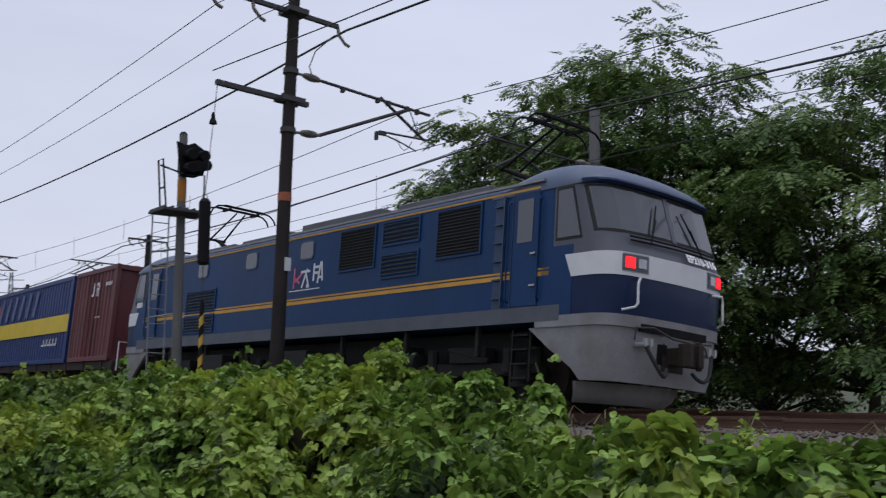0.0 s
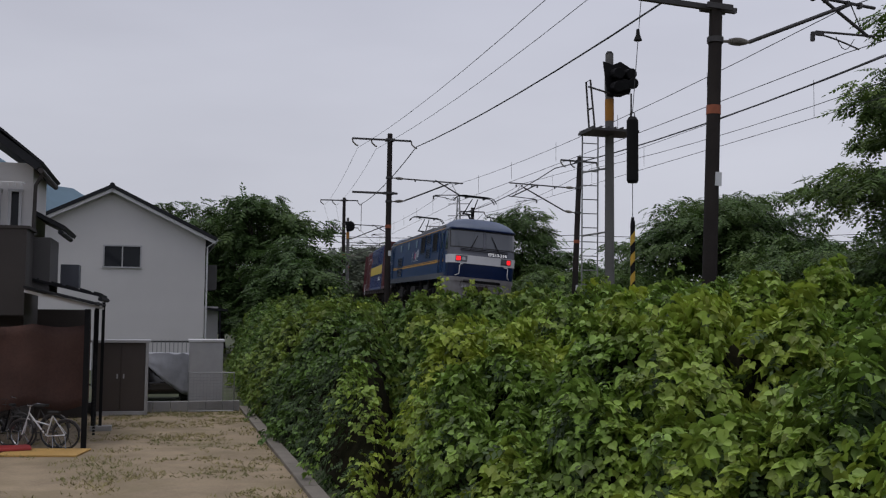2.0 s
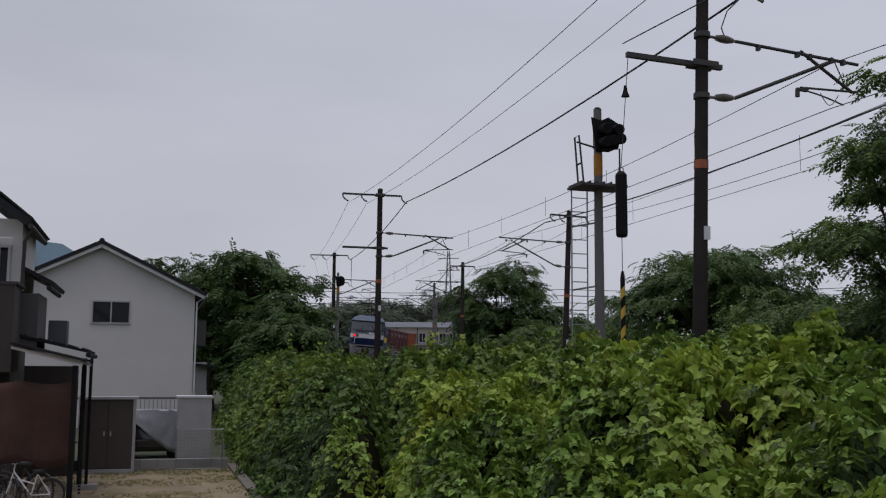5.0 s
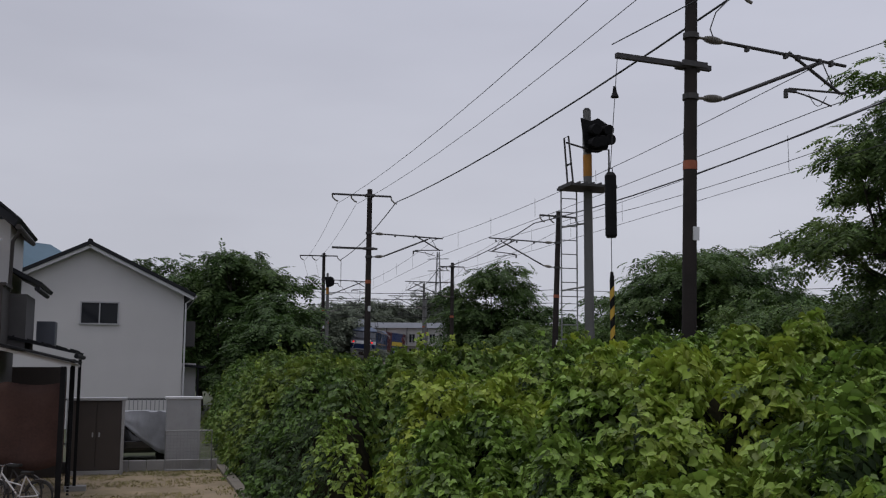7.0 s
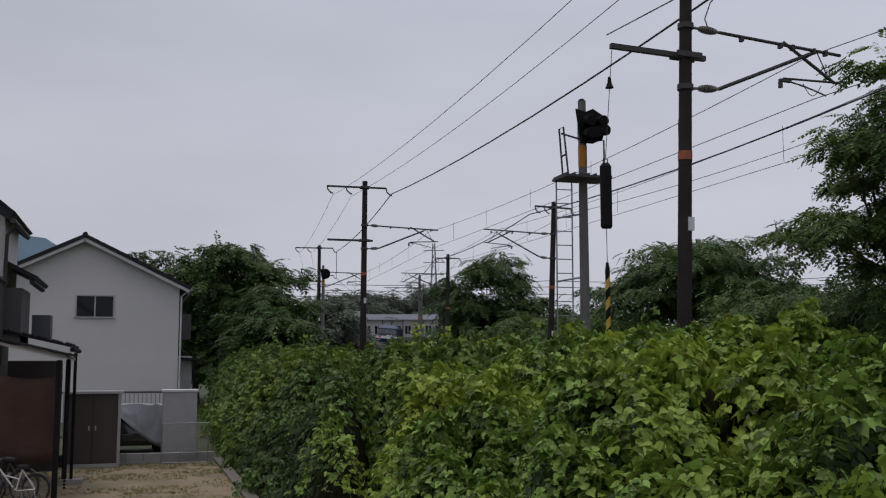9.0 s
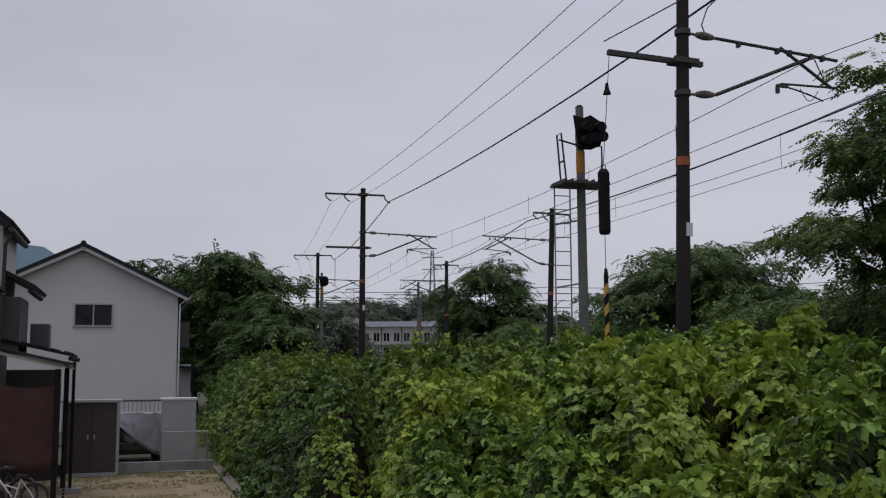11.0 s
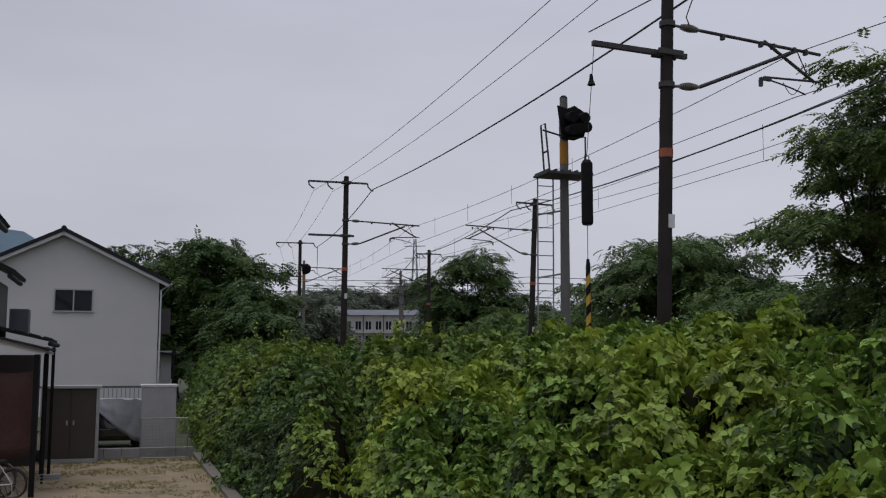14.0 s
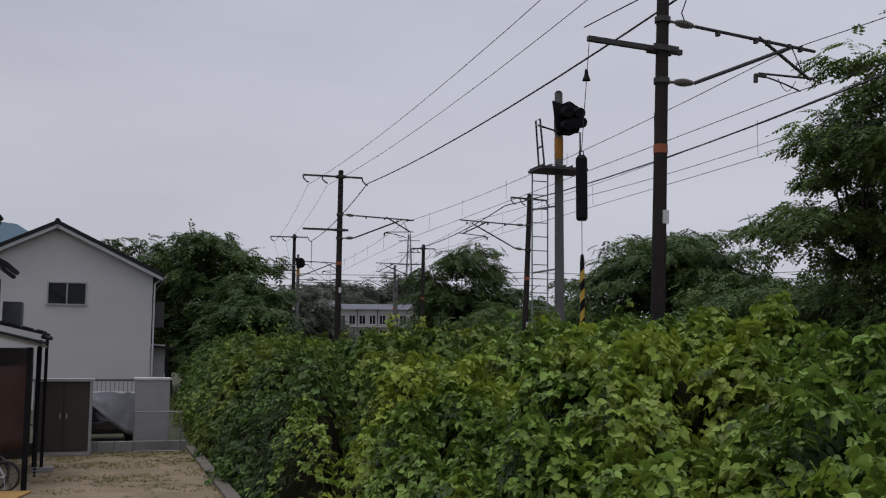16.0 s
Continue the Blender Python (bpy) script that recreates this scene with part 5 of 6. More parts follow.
mast(35.8, -2.9, 3.5, 8.1, 6.1, 5.0, BROWN_LABEL, POLE_BROWN, (5.38, 1.7), (7.86, 1.75, 1.0), 0.3, r=0.15)
mast(64.2, -2.9, 3.5, 8.0, 6.1, 5.0, BROWN_LABEL, POLE_BROWN, (5.38, 1.7), (7.86, 1.75, 1.0), 0.0, r=0.15)
mast(92.0, -2.9, 3.5, 8.0, 6.1, 5.0, GREY_LABEL, CONCRETE, None, (7.86, 1.75, 1.0), 0.0, r=0.15)
mast(7.6, 6.8, -3.6, 7.55, 6.08, 5.08, GREY_LABEL, CONCRETE, None, None, 2.5, 3.1, 1.2, r=0.17)
mast(37.8, 6.8, -3.6, 7.75, 6.2, 4.95, GREY_LABEL, POLE_BROWN, None, (7.55, 1.0, 0.9), 2.2, 3.5, 1.2, r=0.16)
mast(64.9, 6.8, -3.6, 7.55, 6.1, 5.0, GREY_LABEL, POLE_BROWN, None, (7.3, 1.0, 0.9), 0.5, 3.5, 1.2, r=0.16)
mast(91.2, 6.8, -3.6, 7.8, 6.6, 5.4, GREY_LABEL, CONCRETE, None, None, 0.3, 3.5, 1.2, r=0.16)
mast(118.0, 6.8, -3.6, 7.8, 6.6, 5.4, GREY_LABEL, CONCRETE, None, None, 0.0, 3.5, 1.2, r=0.16)
mast(-24.0, -2.9, 3.6, 8.1, 5.86, 4.86, BROWN_LABEL, POLE_BROWN, (5.66, 1.95), None, 0.0, r=0.165)
mast(-22.0, 6.8, -3.6, 7.55, 6.08, 5.08, GREY_LABEL, CONCRETE, None, None, 0.0, 3.1, 1.2, r=0.17)


# ---- overhead wires ----
def wire(pts, r, label, sag=0.0, category="wire", material=None):
    c = Shape()
    out = []
    for a, b in zip(pts, pts[1:]):
        n = 8
        for i in range(n):
            f_ = i / n
            p = Vector(a).lerp(Vector(b), f_)
            p.z -= 4 * sag * f_ * (1 - f_)
            out.append(p)
    out.append(Vector(pts[-1]))
    c.chain(out, r, 5)
    return tagged(part("overhead_wire", c, material or WIRE), label, category, "overhead wires")


NEAR_S, FAR_S = [-24, 6.2, 35.8, 64.2, 92.0, 120.0], [-22, 7.6, 37.8, 64.9, 91.2, 118.0]
for st_, o_, zc, zm, name in ((NEAR_S, 0.0, 5.02, 5.86, "near"), (FAR_S, 3.9, 5.25, 6.3, "far")):
    zig = [0.18 * (-1) ** i for i in range(len(st_))]
    wire([line(s, o_ + z, zc) for s, z in zip(st_, zig)], 0.009, "thin copper contact wire over the track", 0.02)
    messenger = wire([line(s, o_ + z, zm) for s, z in zip(st_, zig)], 0.009, "messenger wire with thin droppers to the contact wire", 0.28)
    for (s0, z0), (s1, z1) in zip(list(zip(st_, zig)), list(zip(st_, zig))[1:]):
        for i in range(1, 6):
            f_ = i / 6
            s, o = s0 + (s1 - s0) * f_, o_ + z0 + (z1 - z0) * f_
            zt_ = zm - 4 * 0.28 * f_ * (1 - f_)
            part("dropper", Shape().chain([line(s, o, zc - 0.02), line(s, o, zt_ - 0.08), line(s, o, zt_ + 0.03)], 0.006, 5), WIRE, messenger)
wire([line(s, 6.8 - 1.0, 7.15) for s in FAR_S], 0.028, "feeder wire on the far masts", 0.35)
wire([line(s, 6.8 + 0.9, 7.2) for s in FAR_S], 0.012, "feeder wire on the far masts", 0.35)
P1_DROP = [7.0, 7.05, 7.42, 7.45, 7.45, 7.45]
for x, r_, lab in ((-1.47, 0.0085, "thin line wire on mast cross arm"), (-0.6, 0.0085, "thin line wire on mast cross arm"), (1.28, 0.024, "thick dark feeder cable on mast cross arm")):
    wire([line(s, -2.9 + x, z_ + (0.17 if x > 0 else 0.0)) for s, z_ in zip(NEAR_S, P1_DROP)], r_, lab, 0.3)
wire([line(s, -2.9 - 1.5, z_) for s, z_ in zip(NEAR_S[:2], (5.9, 5.83))], 0.011, "thin line wire ending on the feeder arm", 0.35)


jump = [line(6.4, -2.9 + 1.15, 7.15), line(6.45, -2.9 + 0.75, 6.75), line(6.45, -2.9 + 0.62, 6.42), line(6.45, -2.9 + 0.7, 6.22)]
tagged(part("jumper_wire", Shape().chain(jump, 0.012, 5), WIRE), "thin jumper wire hanging from the feeder to the bracket", "wire", "overhead wires")


# ---- line-side signal with ladder and platform ----
def signal(s, o, zt, label, ladder=True, near=True):
    t = thing("railway_signal", label, "signal", stand(s, o), "signals")
    part("post", Shape().tube((0, 0, -0.9), (0, 0, zt), 0.11, 0.085, 16), CONCRETE, t, "grey round signal post", 0, True)
    part("post_cap", Shape().tube((0, 0, zt), (0, 0, zt + 0.05), 0.09, 0.05, 12), DARK, t)
    hd = Shape()
    disc = [(-0.2, 0.36), (0.02, 0.30), (0.2, 0.38), (0.42, 0.26), (0.50, 0.05), (0.42, -0.28), (0.2, -0.38), (-0.1, -0.38)]
    hd.extrude([(x, zt - 0.56 + z) for x, z in disc], -0.14, -0.09)
    hd.box((0.1, 0.0, zt - 0.62), (0.34, 0.2, 0.46))
    for dx, dz in ((-0.02, 0.14), (0.26, 0.14), (0.12, -0.1), (-0.02, -0.14), (0.3, -0.06)):
        hd.tube((0.12 + dx - 0.06, -0.14, zt - 0.6 + dz), (0.12 + dx - 0.06, -0.42, zt - 0.64 + dz), 0.105, 0.12, 12)
    part("signal_head", hd, DARK, t, "black hooded signal head seen from its back", 0.01)
    part("marker_band", Shape().tube((0, 0, zt - 1.45), (0, 0, zt - 0.98), 0.095, 0.095, 16), mat("amber_plate", (0.36, 0.15, 0.01), 0.6), t, "amber marker band", 0, True)
    if ladder:
        pf = part("platform", Shape().box((-0.12, -0.2, zt - 1.74), (1.05, 0.75, 0.05)), DARK_STEEL, t, "steel grid platform")
        for i in range(7):
            part("slat", Shape().box((-0.6 + i * 0.16, -0.2, zt - 1.70), (0.03, 0.75, 0.05)), DARK_STEEL, pf)
        for pts in ([(-0.56, -0.50, zt - 1.74), (-0.66, -0.50, zt - 0.72), (-0.66, -0.28, zt - 0.72), (-0.56, -0.22, zt - 1.74)], [(-0.61, -0.50, zt - 1.3), (-0.61, -0.25, zt - 1.3)],
                    [(-0.66, -0.40, zt - 0.84), (0.0, -0.10, zt - 0.88)], [(0.36, -0.3, zt - 1.74), (0.36, -0.3, zt - 0.9), (0.0, -0.1, zt - 0.9)]):
            part("guard_rail", Shape().chain(pts, 0.02, 6), DARK_STEEL, t)
        ld = Shape()
        for x in (-0.56, -0.2):
            ld.tube((x, 0.18, -0.6), (x, 0.14, zt - 1.74), 0.016, 0.016, 6)
        for i in range(int((zt - 1.2) / 0.3)):
            ld.tube((-0.56, 0.17, -0.4 + i * 0.3), (-0.2, 0.17, -0.4 + i * 0.3), 0.011, 0.011, 6)
        for z in (zt - 2.55, zt - 3.9):
            ld.tube((-0.56, 0.17, z), (0, 0, z + 0.1), 0.02, 0.02, 6)
        part("ladder", ld, STEEL, t, "narrow steel ladder")
    return t


signal(10.2, -3.0, 5.72, "grey railway signal post with black head, platform and ladder")
signal(61.5, -2.7, 6.3, "distant railway signal post with black head", False)

# guy wire from the mast's arm, with its black weight and striped guard
GUY = stand(6.38, -4.38)
hx = thing("guy_weight", "black cylindrical weight on a thin vertical guy wire", "weight", GUY)
wt = Shape()
wt.tube((0, 0, 2.50), (0, 0, 3.54), 0.10, 0.10, 20)
wt.tube((0, 0, 3.54), (0, 0, 3.6), 0.10, 0.06, 20).tube((0, 0, 2.46), (0, 0, 2.50), 0.08, 0.10, 20)
part("weight", wt, DARK, hx, "", 0, True)
part("hanger", Shape().chain([(-0.04, 0, 3.58), (-0.04, 0, 3.67), (0.04, 0, 3.67), (0.04, 0, 3.58)], 0.010), DARK_STEEL, hx)
arm_end = GUY.inverted() @ (stand(6.45, -2.9, 0.0, 2.0) @ Vector((-1.47, 0, 5.7)))
top_w = Vector((0, 0, 3.66))
wi = Shape().tube((0, 0, 3.66), arm_end, 0.007, 0.007, 5)
part("stay_wire", wi, WIRE, hx)
part("stay_wire", Shape().tube((0, 0, 2.47), (0, 0, 1.8), 0.007, 0.007, 5), WIRE, hx)
ip = top_w.lerp(arm_end, 0.62)
part("stay_insulator", Shape().tube(ip, ip + Vector((0, 0, 0.08)), 0.075, 0.045, 12).tube(ip + Vector((0, 0, 0.08)), ip + Vector((0, 0, 0.2)), 0.04, 0.025, 10), DARK, hx)
GUARD_YELLOW = mat("faded_yellow_paint", (0.48, 0.30, 0.035), 0.6, 0, 0.2, 5.0)
gp = thing("striped_guard", "thin yellow and black striped guard post", "post", GUY)
for i in range(14):
    z0 = -0.6 + i * 0.168
    n = 12
    rings = []
    for zz in (z0, z0 + 0.168):
        rings.append([(0.04 * math.cos(2 * math.pi * j / n), 0.04 * math.sin(2 * math.pi * j / n), zz + 0.05 * math.cos(2 * math.pi * j / n + 0.6)) for j in range(n)])
    part("stripe", Shape().loft(rings), GUARD_YELLOW if i % 2 == 0 else DARK, gp, "", 0, True)
part("guard_cap", Shape().tube((0, 0, 1.70), (0, 0, 1.87), 0.045, 0.025, 12), DARK, gp)


# ---- houses and yard beside the line ----
def at(ua, xw, z=0.0):
    """A place in the yard: ua metres away along the kerb's direction, xw to the right, z absolute."""
    return u * ua + w * xw + Vector((0, 0, z))


def yard(ua, xw, z=LOT, turn=0.0):
    p = at(ua, xw, z)
    return pose(p.x, p.y, p.z, 0, 0, 26.7 + turn)


def framed_window(parent, x0, x1, z0, z1, y, panes=2, name="window"):
    fr = Shape()
    fr.box(((x0 + x1) / 2, y, z1), (x1 - x0 + 0.08, 0.08, 0.05)).box(((x0 + x1) / 2, y, z0), (x1 - x0 + 0.12, 0.12, 0.06))
    for i in range(panes + 1):
        fr.box((x0 + (x1 - x0) * i / panes, y, (z0 + z1) / 2), (0.05, 0.08, z1 - z0))
    wi_ = part(name, fr, ALU, parent, "aluminium window frame")
    for i in range(panes):
        part("pane", Shape().box((x0 + (x1 - x0) * (i + 0.5) / panes, y + 0.02, (z0 + z1) / 2), ((x1 - x0) / panes - 0.05, 0.02, z1 - z0 - 0.05)), PANE, wi_)
    return wi_


def gable_house():
    h = thing("white_house", "white stucco two-storey house with dark tiled gable roof", "house", yard(44, -2.21))
    W, D, ez, rz = 3.83, 9.0, 5.55, 7.42
    walls = Shape()
    walls.extrude([(-W, -0.6), (W, -0.6), (W, ez), (0, rz - 0.02), (-W, ez)], 0, D)
    part("wall", walls, STUCCO, h, "white stucco gable wall")
    for sx in (-1, 1):
        slope = math.atan2(rz - ez, W)
        ln = (W + 0.42) / math.cos(slope)
        m = Matrix.Translation((0, 0, rz + 0.06)) @ pose(0, 0, 0, 0, sx * math.degrees(slope), 0)
        rf = part("roof", Shape().box((sx * ln / 2, D / 2, 0.03), (ln, D + 0.7, 0.12), m), TILE, h, "dark tiled roof slope")
        rows = 14
        for i in range(rows):
            part("tile_course", Shape().box((sx * (i + 0.5) * ln / rows, D / 2, 0.10), (ln / rows * 1.02, D + 0.74, 0.035), m @ pose(0, 0, 0, 0, sx * 2.5, 0)), TILE, rf)
        vb = Shape().box((sx * ln / 2, -0.36, -0.07), (ln, 0.04, 0.13), m)
        part("barge_board", vb, TRIM, h, "white barge board")
        part("verge_tiles", Shape().box((sx * ln / 2, -0.39, 0.075), (ln, 0.08, 0.15), m), TILE, h, "dark verge tiles")
        gt = Shape().tube((sx * (W + 0.46), -0.35, ez - 0.12), (sx * (W + 0.46), D + 0.3, ez - 0.12), 0.06, 0.06, 8)
        gt.chain([(sx * (W + 0.42), -0.05, ez - 0.15), (sx * (W + 0.08), -0.05, ez - 0.4), (sx * (W + 0.08), -0.05, 0.1)], 0.035, 8)
        part("rainwater_pipe", gt, TRIM, h)
    part("ridge", Shape().tube((0, -0.4, rz + 0.19), (0, D + 0.4, rz + 0.19), 0.11, 0.11, 10), TILE, h)
    framed_window(h, -0.27, 1.20, 4.22, 5.12, -0.02)
    # porch wing
    pw = Shape().box((W + 0.35, 3.2, 1.3), (0.66, 2.6, 2.7))
    part("porch_wall", pw, STUCCO, h)
    pr = Shape().box((W + 0.40, 3.0, 2.82), (0.95, 3.6, 0.1), pose(0, 0, 0, 0, 4, 0))
    pr.tube((W + 0.74, 1.3, -0.1), (W + 0.74, 1.3, 2.6), 0.05, 0.05, 8)
    part("porch_roof", pr, TILE, h)
    bl = Shape().box((W + 0.3, 3.4, 3.95), (0.6, 2.6, 1.1))
    part("balcony", bl, GREY_CLAD, h, "grey balcony panel")
    return h


gable_house()


def brown_house():
    h = thing("brown_house", "brown and white two-storey house with deep eaves and balcony", "house", yard(20.0, -2.42))
    D, Lw = 2.2, 6.0
    z = lambda a: a - LOT
    up = Shape().box((-Lw / 2, D / 2, z(2.15) + 0.2), (Lw, D, 1.3))
    part("upper_wall", up, STUCCO, h, "cream upper wall")
    lo = Shape().box((-Lw / 2 - 0.2, D / 2 + 1.0, z(-0.3) - 0.3), (Lw, D, 3.6))
    part("lower_wall", lo, BROWN_CLAD, h)
    part("lean_to_wall", Shape().box((0.2, 4.6, z(0.3) / 2), (1.1, 1.6, z(0.3))), BROWN_CLAD, h, "dark brown lean-to wall")
    m = Matrix.Translation((0.14, 0, z(2.90))) @ pose(0, 0, 0, 0, 36.0, 0)
    rf = part("roof", Shape().box((-3.4, D / 2 + 0.1, 0.0), (6.8, D + 1.0, 0.14), m), TILE, h, "dark tiled roof slope with deep eaves")
    for i in range(20):
        part("tile_course", Shape().box((-0.17 - i * 0.34, D / 2 + 0.1, 0.09), (0.345, D + 1.04, 0.04), m @ pose(0, 0, 0, 0, 3, 0)), TILE, rf)
    gt = Shape().tube((0.18, -0.45, z(2.82)), (0.18, D, z(2.82)), 0.05, 0.05, 8)
    gt.chain([(0.17, -0.1, z(2.78)), (0.06, -0.1, z(2.58)), (0.05, -0.1, z(1.7))], 0.035, 8)
    part("gutter", gt, BROWN_CLAD, h)
    framed_window(h, -0.74, -0.56, z(1.6), z(2.48), -0.02, 1)
    framed_window(h, -0.38, -0.20, z(1.6), z(2.48), -0.02, 1)
    aw = Shape().box((-0.55, -0.14, z(2.60)), (1.0, 0.3, 0.03), pose(0, 0, 0, 8, 0, 0))
    for i in range(8):
        aw.box((-1.0 + i * 0.12, -0.28, z(2.57)), (0.03, 0.03, 0.08))
    part("window_hood", aw, TRIM, h)
    part("balcony", Shape().box((-2.9, -0.5, z(0.95)), (5.9, 1.0, 1.54)), BROWN_CLAD, h, "dark brown balcony panel")
    part("balcony_rail", Shape().box((-2.9, -0.5, z(1.73)), (6.0, 1.06, 0.05)), BROWN_CLAD, h)
    gsd = Shape().box((0.17, 1.0, z(1.12)), (0.30, 1.5, 1.05))
    part("grey_wing", gsd, GREY_CLAD, h, "grey-brown clad wing")
    m2 = Matrix.Translation((0.52, 1.6, z(1.80))) @ pose(0, 0, 0, 0, 27, 0)
    sr = Shape().box((-0.45, 0, 0.05), (0.9, 2.6, 0.08), m2)
    sr.tube((0.48, 0.3, z(1.76)), (0.48, 2.5, z(1.76)), 0.05, 0.05, 8)
    part("lower_roof", sr, TILE, h)
    part("equipment_box", Shape().box((0.53, 2.2, z(0.98)), (0.36, 0.5, 0.48)), CHARCOAL, h, "", 0.01)
    m3 = Matrix.Translation((1.22, 1.5, z(0.54))) @ pose(0, 0, 0, 0, 13, 0)
    cn = Shape().box((-0.75, 0, 0.03), (1.5, 2.6, 0.05), m3)
    for i in range(6):
        cn.box((-0.1 - i * 0.26, 0, 0.065), (0.03, 2.6, 0.03), m3)
    cn.tube((1.24, 0.2, z(0.50)), (1.24, 2.8, z(0.50)), 0.045, 0.045, 8)
    part("canopy", cn, DULL_ROOF, h, "dark sloping canopy roof")
    return h


brown_house()


def cycle_shelter():
    t = thing("cycle_shelter", "black metal lean-to shelter hung with brown shade cloth", "shelter", yard(18.0, -1.2))
    z = lambda a: a - LOT
    for x, y, top in ((-0.08, 0.55, 0.30), (-0.10, 3.3, 0.45), (-1.9, 0.75, 0.15)):
        part("post", Shape().box((x, y, z(top) / 2), (0.09, 0.09, z(top))), DARK, t)
    for x, y, top in ((0.03, 3.3, 0.45),):
        part("post", Shape().box((x, y, z(top) / 2), (0.06, 0.06, z(top))), DARK, t)
    m = Matrix.Translation((0.0, 1.7, z(0.33))) @ pose(0, 0, 0, 0, 13.5, 0)
    for yy in (-1.1, 1.5):
        part("beam", Shape().box((-0.56, yy, 0.0), (1.2, 0.05, 0.05), m), TRIM, t, "pale metal edge beam")
    part("shelter_roof", Shape().box((-0.56, 0.2, 0.07), (1.22, 3.0, 0.035), m), DULL_ROOF, t)
    ft = Shape().box((0.05, 3.3, 0.05), (0.4, 0.3, 0.1))
    part("footing", ft, BLOCK, t)
    cl = Shape()
    rings = []
    for i in range(25):
        x = -2.9 + 2.86 * i / 24
        rings.append([(x, 0.82 + 0.05 * math.sin(i * 1.1) * (1 - j / 8) + 0.04 * noise.noise((x * 2, j * 0.4, 1)), z(0.04) - 0.06 * math.sin(math.pi * (i % 8) / 8) - (1.42 + 0.03 * math.sin(i * 0.7)) * j / 8 if j else z(0.04) - 0.06 * math.sin(math.pi * (i % 8) / 8)) for j in range(9)])
    cl.loft(rings, False, False)
    ob = part("shade_cloth", cl, BROWN_CLOTH, t, "hanging brown shade cloth", 0, True)
    so = ob.modifiers.new("thickness", "SOLIDIFY")
    so.thickness = 0.008
    ch = Shape()
    for i in range(26):
        ch.tube((0.06, 0.84, z(-1.9) + i * 0.055), (0.06, 0.84, z(-1.9) + i * 0.055 + 0.035), 0.028, 0.02, 6)
    part("chain", ch, DARK, t)
    return t


cycle_shelter()


def bicycle(m, label, frame_mat):
    t = thing("bicycle", label, "bicycle", m, "parked bicycles")
    for y in (0.0, 1.05):
        ty = Shape()
        rings = []
        for i in range(28):
            a = 2 * math.pi * i / 28
            rings.append([(0.02 * math.cos(b), y + (0.32 + 0.02 * math.sin(b)) * math.cos(a), 0.34 + (0.32 + 0.02 * math.sin(b)) * math.sin(a)) for b in (0, 1.57, 3.14, 4.71)])
        rings.append(rings[0])
        wheel = part("wheel", ty.loft(rings, True, False), RUBBER, t, "", 0, True)
        rim = Shape()
        rings = []
        for i in range(28):
            a = 2 * math.pi * i / 28
            rings.append([(0.013 * math.cos(b), y + (0.298 + 0.009 * math.sin(b)) * math.cos(a), 0.34 + (0.298 + 0.009 * math.sin(b)) * math.sin(a)) for b in (0, 1.57, 3.14, 4.71)])
        rings.append(rings[0])
        part("rim", rim.loft(rings, True, False), CHROME, wheel, "", 0, True)
        sp = Shape().tube((-0.05, y, 0.34), (0.05, y, 0.34), 0.025, 0.025, 8)
        for i in range(16):
            a = 2 * math.pi * i / 16
            sp.tube((0, y, 0.34), (0, y + 0.29 * math.cos(a), 0.34 + 0.29 * math.sin(a)), 0.0025, 0.0025, 4, False)
        part("spokes", sp, CHROME, wheel)
        md = Shape()
        md.chain([(0, y + 0.36 * math.cos(a), 0.34 + 0.36 * math.sin(a)) for a in np.linspace(0.3, 2.9, 12)], 0.022, 6)
        part("mudguard", md, DARK_STEEL, t)
    fr = Shape()
    crank, seat, headt = (0, 0.48, 0.30), (0, 0.34, 0.78), (0, 0.92, 0.84)
    fr.tube(crank, seat, 0.018).tube(crank, headt, 0.02).tube((0, 0.4, 0.56), (0, 0.94, 0.70), 0.016)
    for sx in (-0.05, 0.05):
        fr.tube((sx, 0, 0.34), crank, 0.012).tube((sx, 0, 0.34), seat, 0.01).tube((sx, 1.05, 0.34), headt, 0.014)
    fr.tube(headt, (0, 0.9, 1.0), 0.016)
    part("frame", fr, frame_mat, t)
    part("saddle", Shape().box((0, 0.31, 0.86), (0.16, 0.26, 0.06)), RUBBER, t, "", 0.02)
    hb = Shape().chain([(-0.28, 0.72, 1.02), (-0.24, 0.85, 1.04), (0, 0.92, 1.0), (0.24, 0.85, 1.04), (0.28, 0.72, 1.02)], 0.013)
    part("handlebar", hb, CHROME, t)
    bk = Shape()
    for i in range(7):
        x = -0.16 + i * 0.053
        bk.chain([(x, 1.02, 0.98), (x, 1.05, 0.76), (x, 1.28, 0.76), (x, 1.30, 0.98)], 0.004, 4)
    for zz in (0.76, 0.87, 0.98):
        bk.chain([(-0.16, 1.03, zz), (0.16, 1.03, zz), (0.16, 1.29, zz), (-0.16, 1.29, zz), (-0.16, 1.03, zz)], 0.005, 4)
    part("basket", bk, DARK_STEEL, t)
    ped = Shape().tube((-0.09, 0.48, 0.30), (0.09, 0.48, 0.30), 0.02).box((0.1, 0.48, 0.22), (0.02, 0.03, 0.18)).box((-0.1, 0.48, 0.38), (0.02, 0.03, 0.18)).box((0.15, 0.48, 0.14), (0.09, 0.06, 0.02)).box((-0.15, 0.48, 0.46), (0.09, 0.06, 0.02))
    part("crank", ped, CHROME, t)
    ks = Shape().tube((0.06, 0.0, 0.34), (0.16, -0.08, 0.01), 0.01).tube((-0.06, 0.0, 0.34), (-0.16, -0.08, 0.01), 0.01)
    part("stand", ks, CHROME, t)
    return t


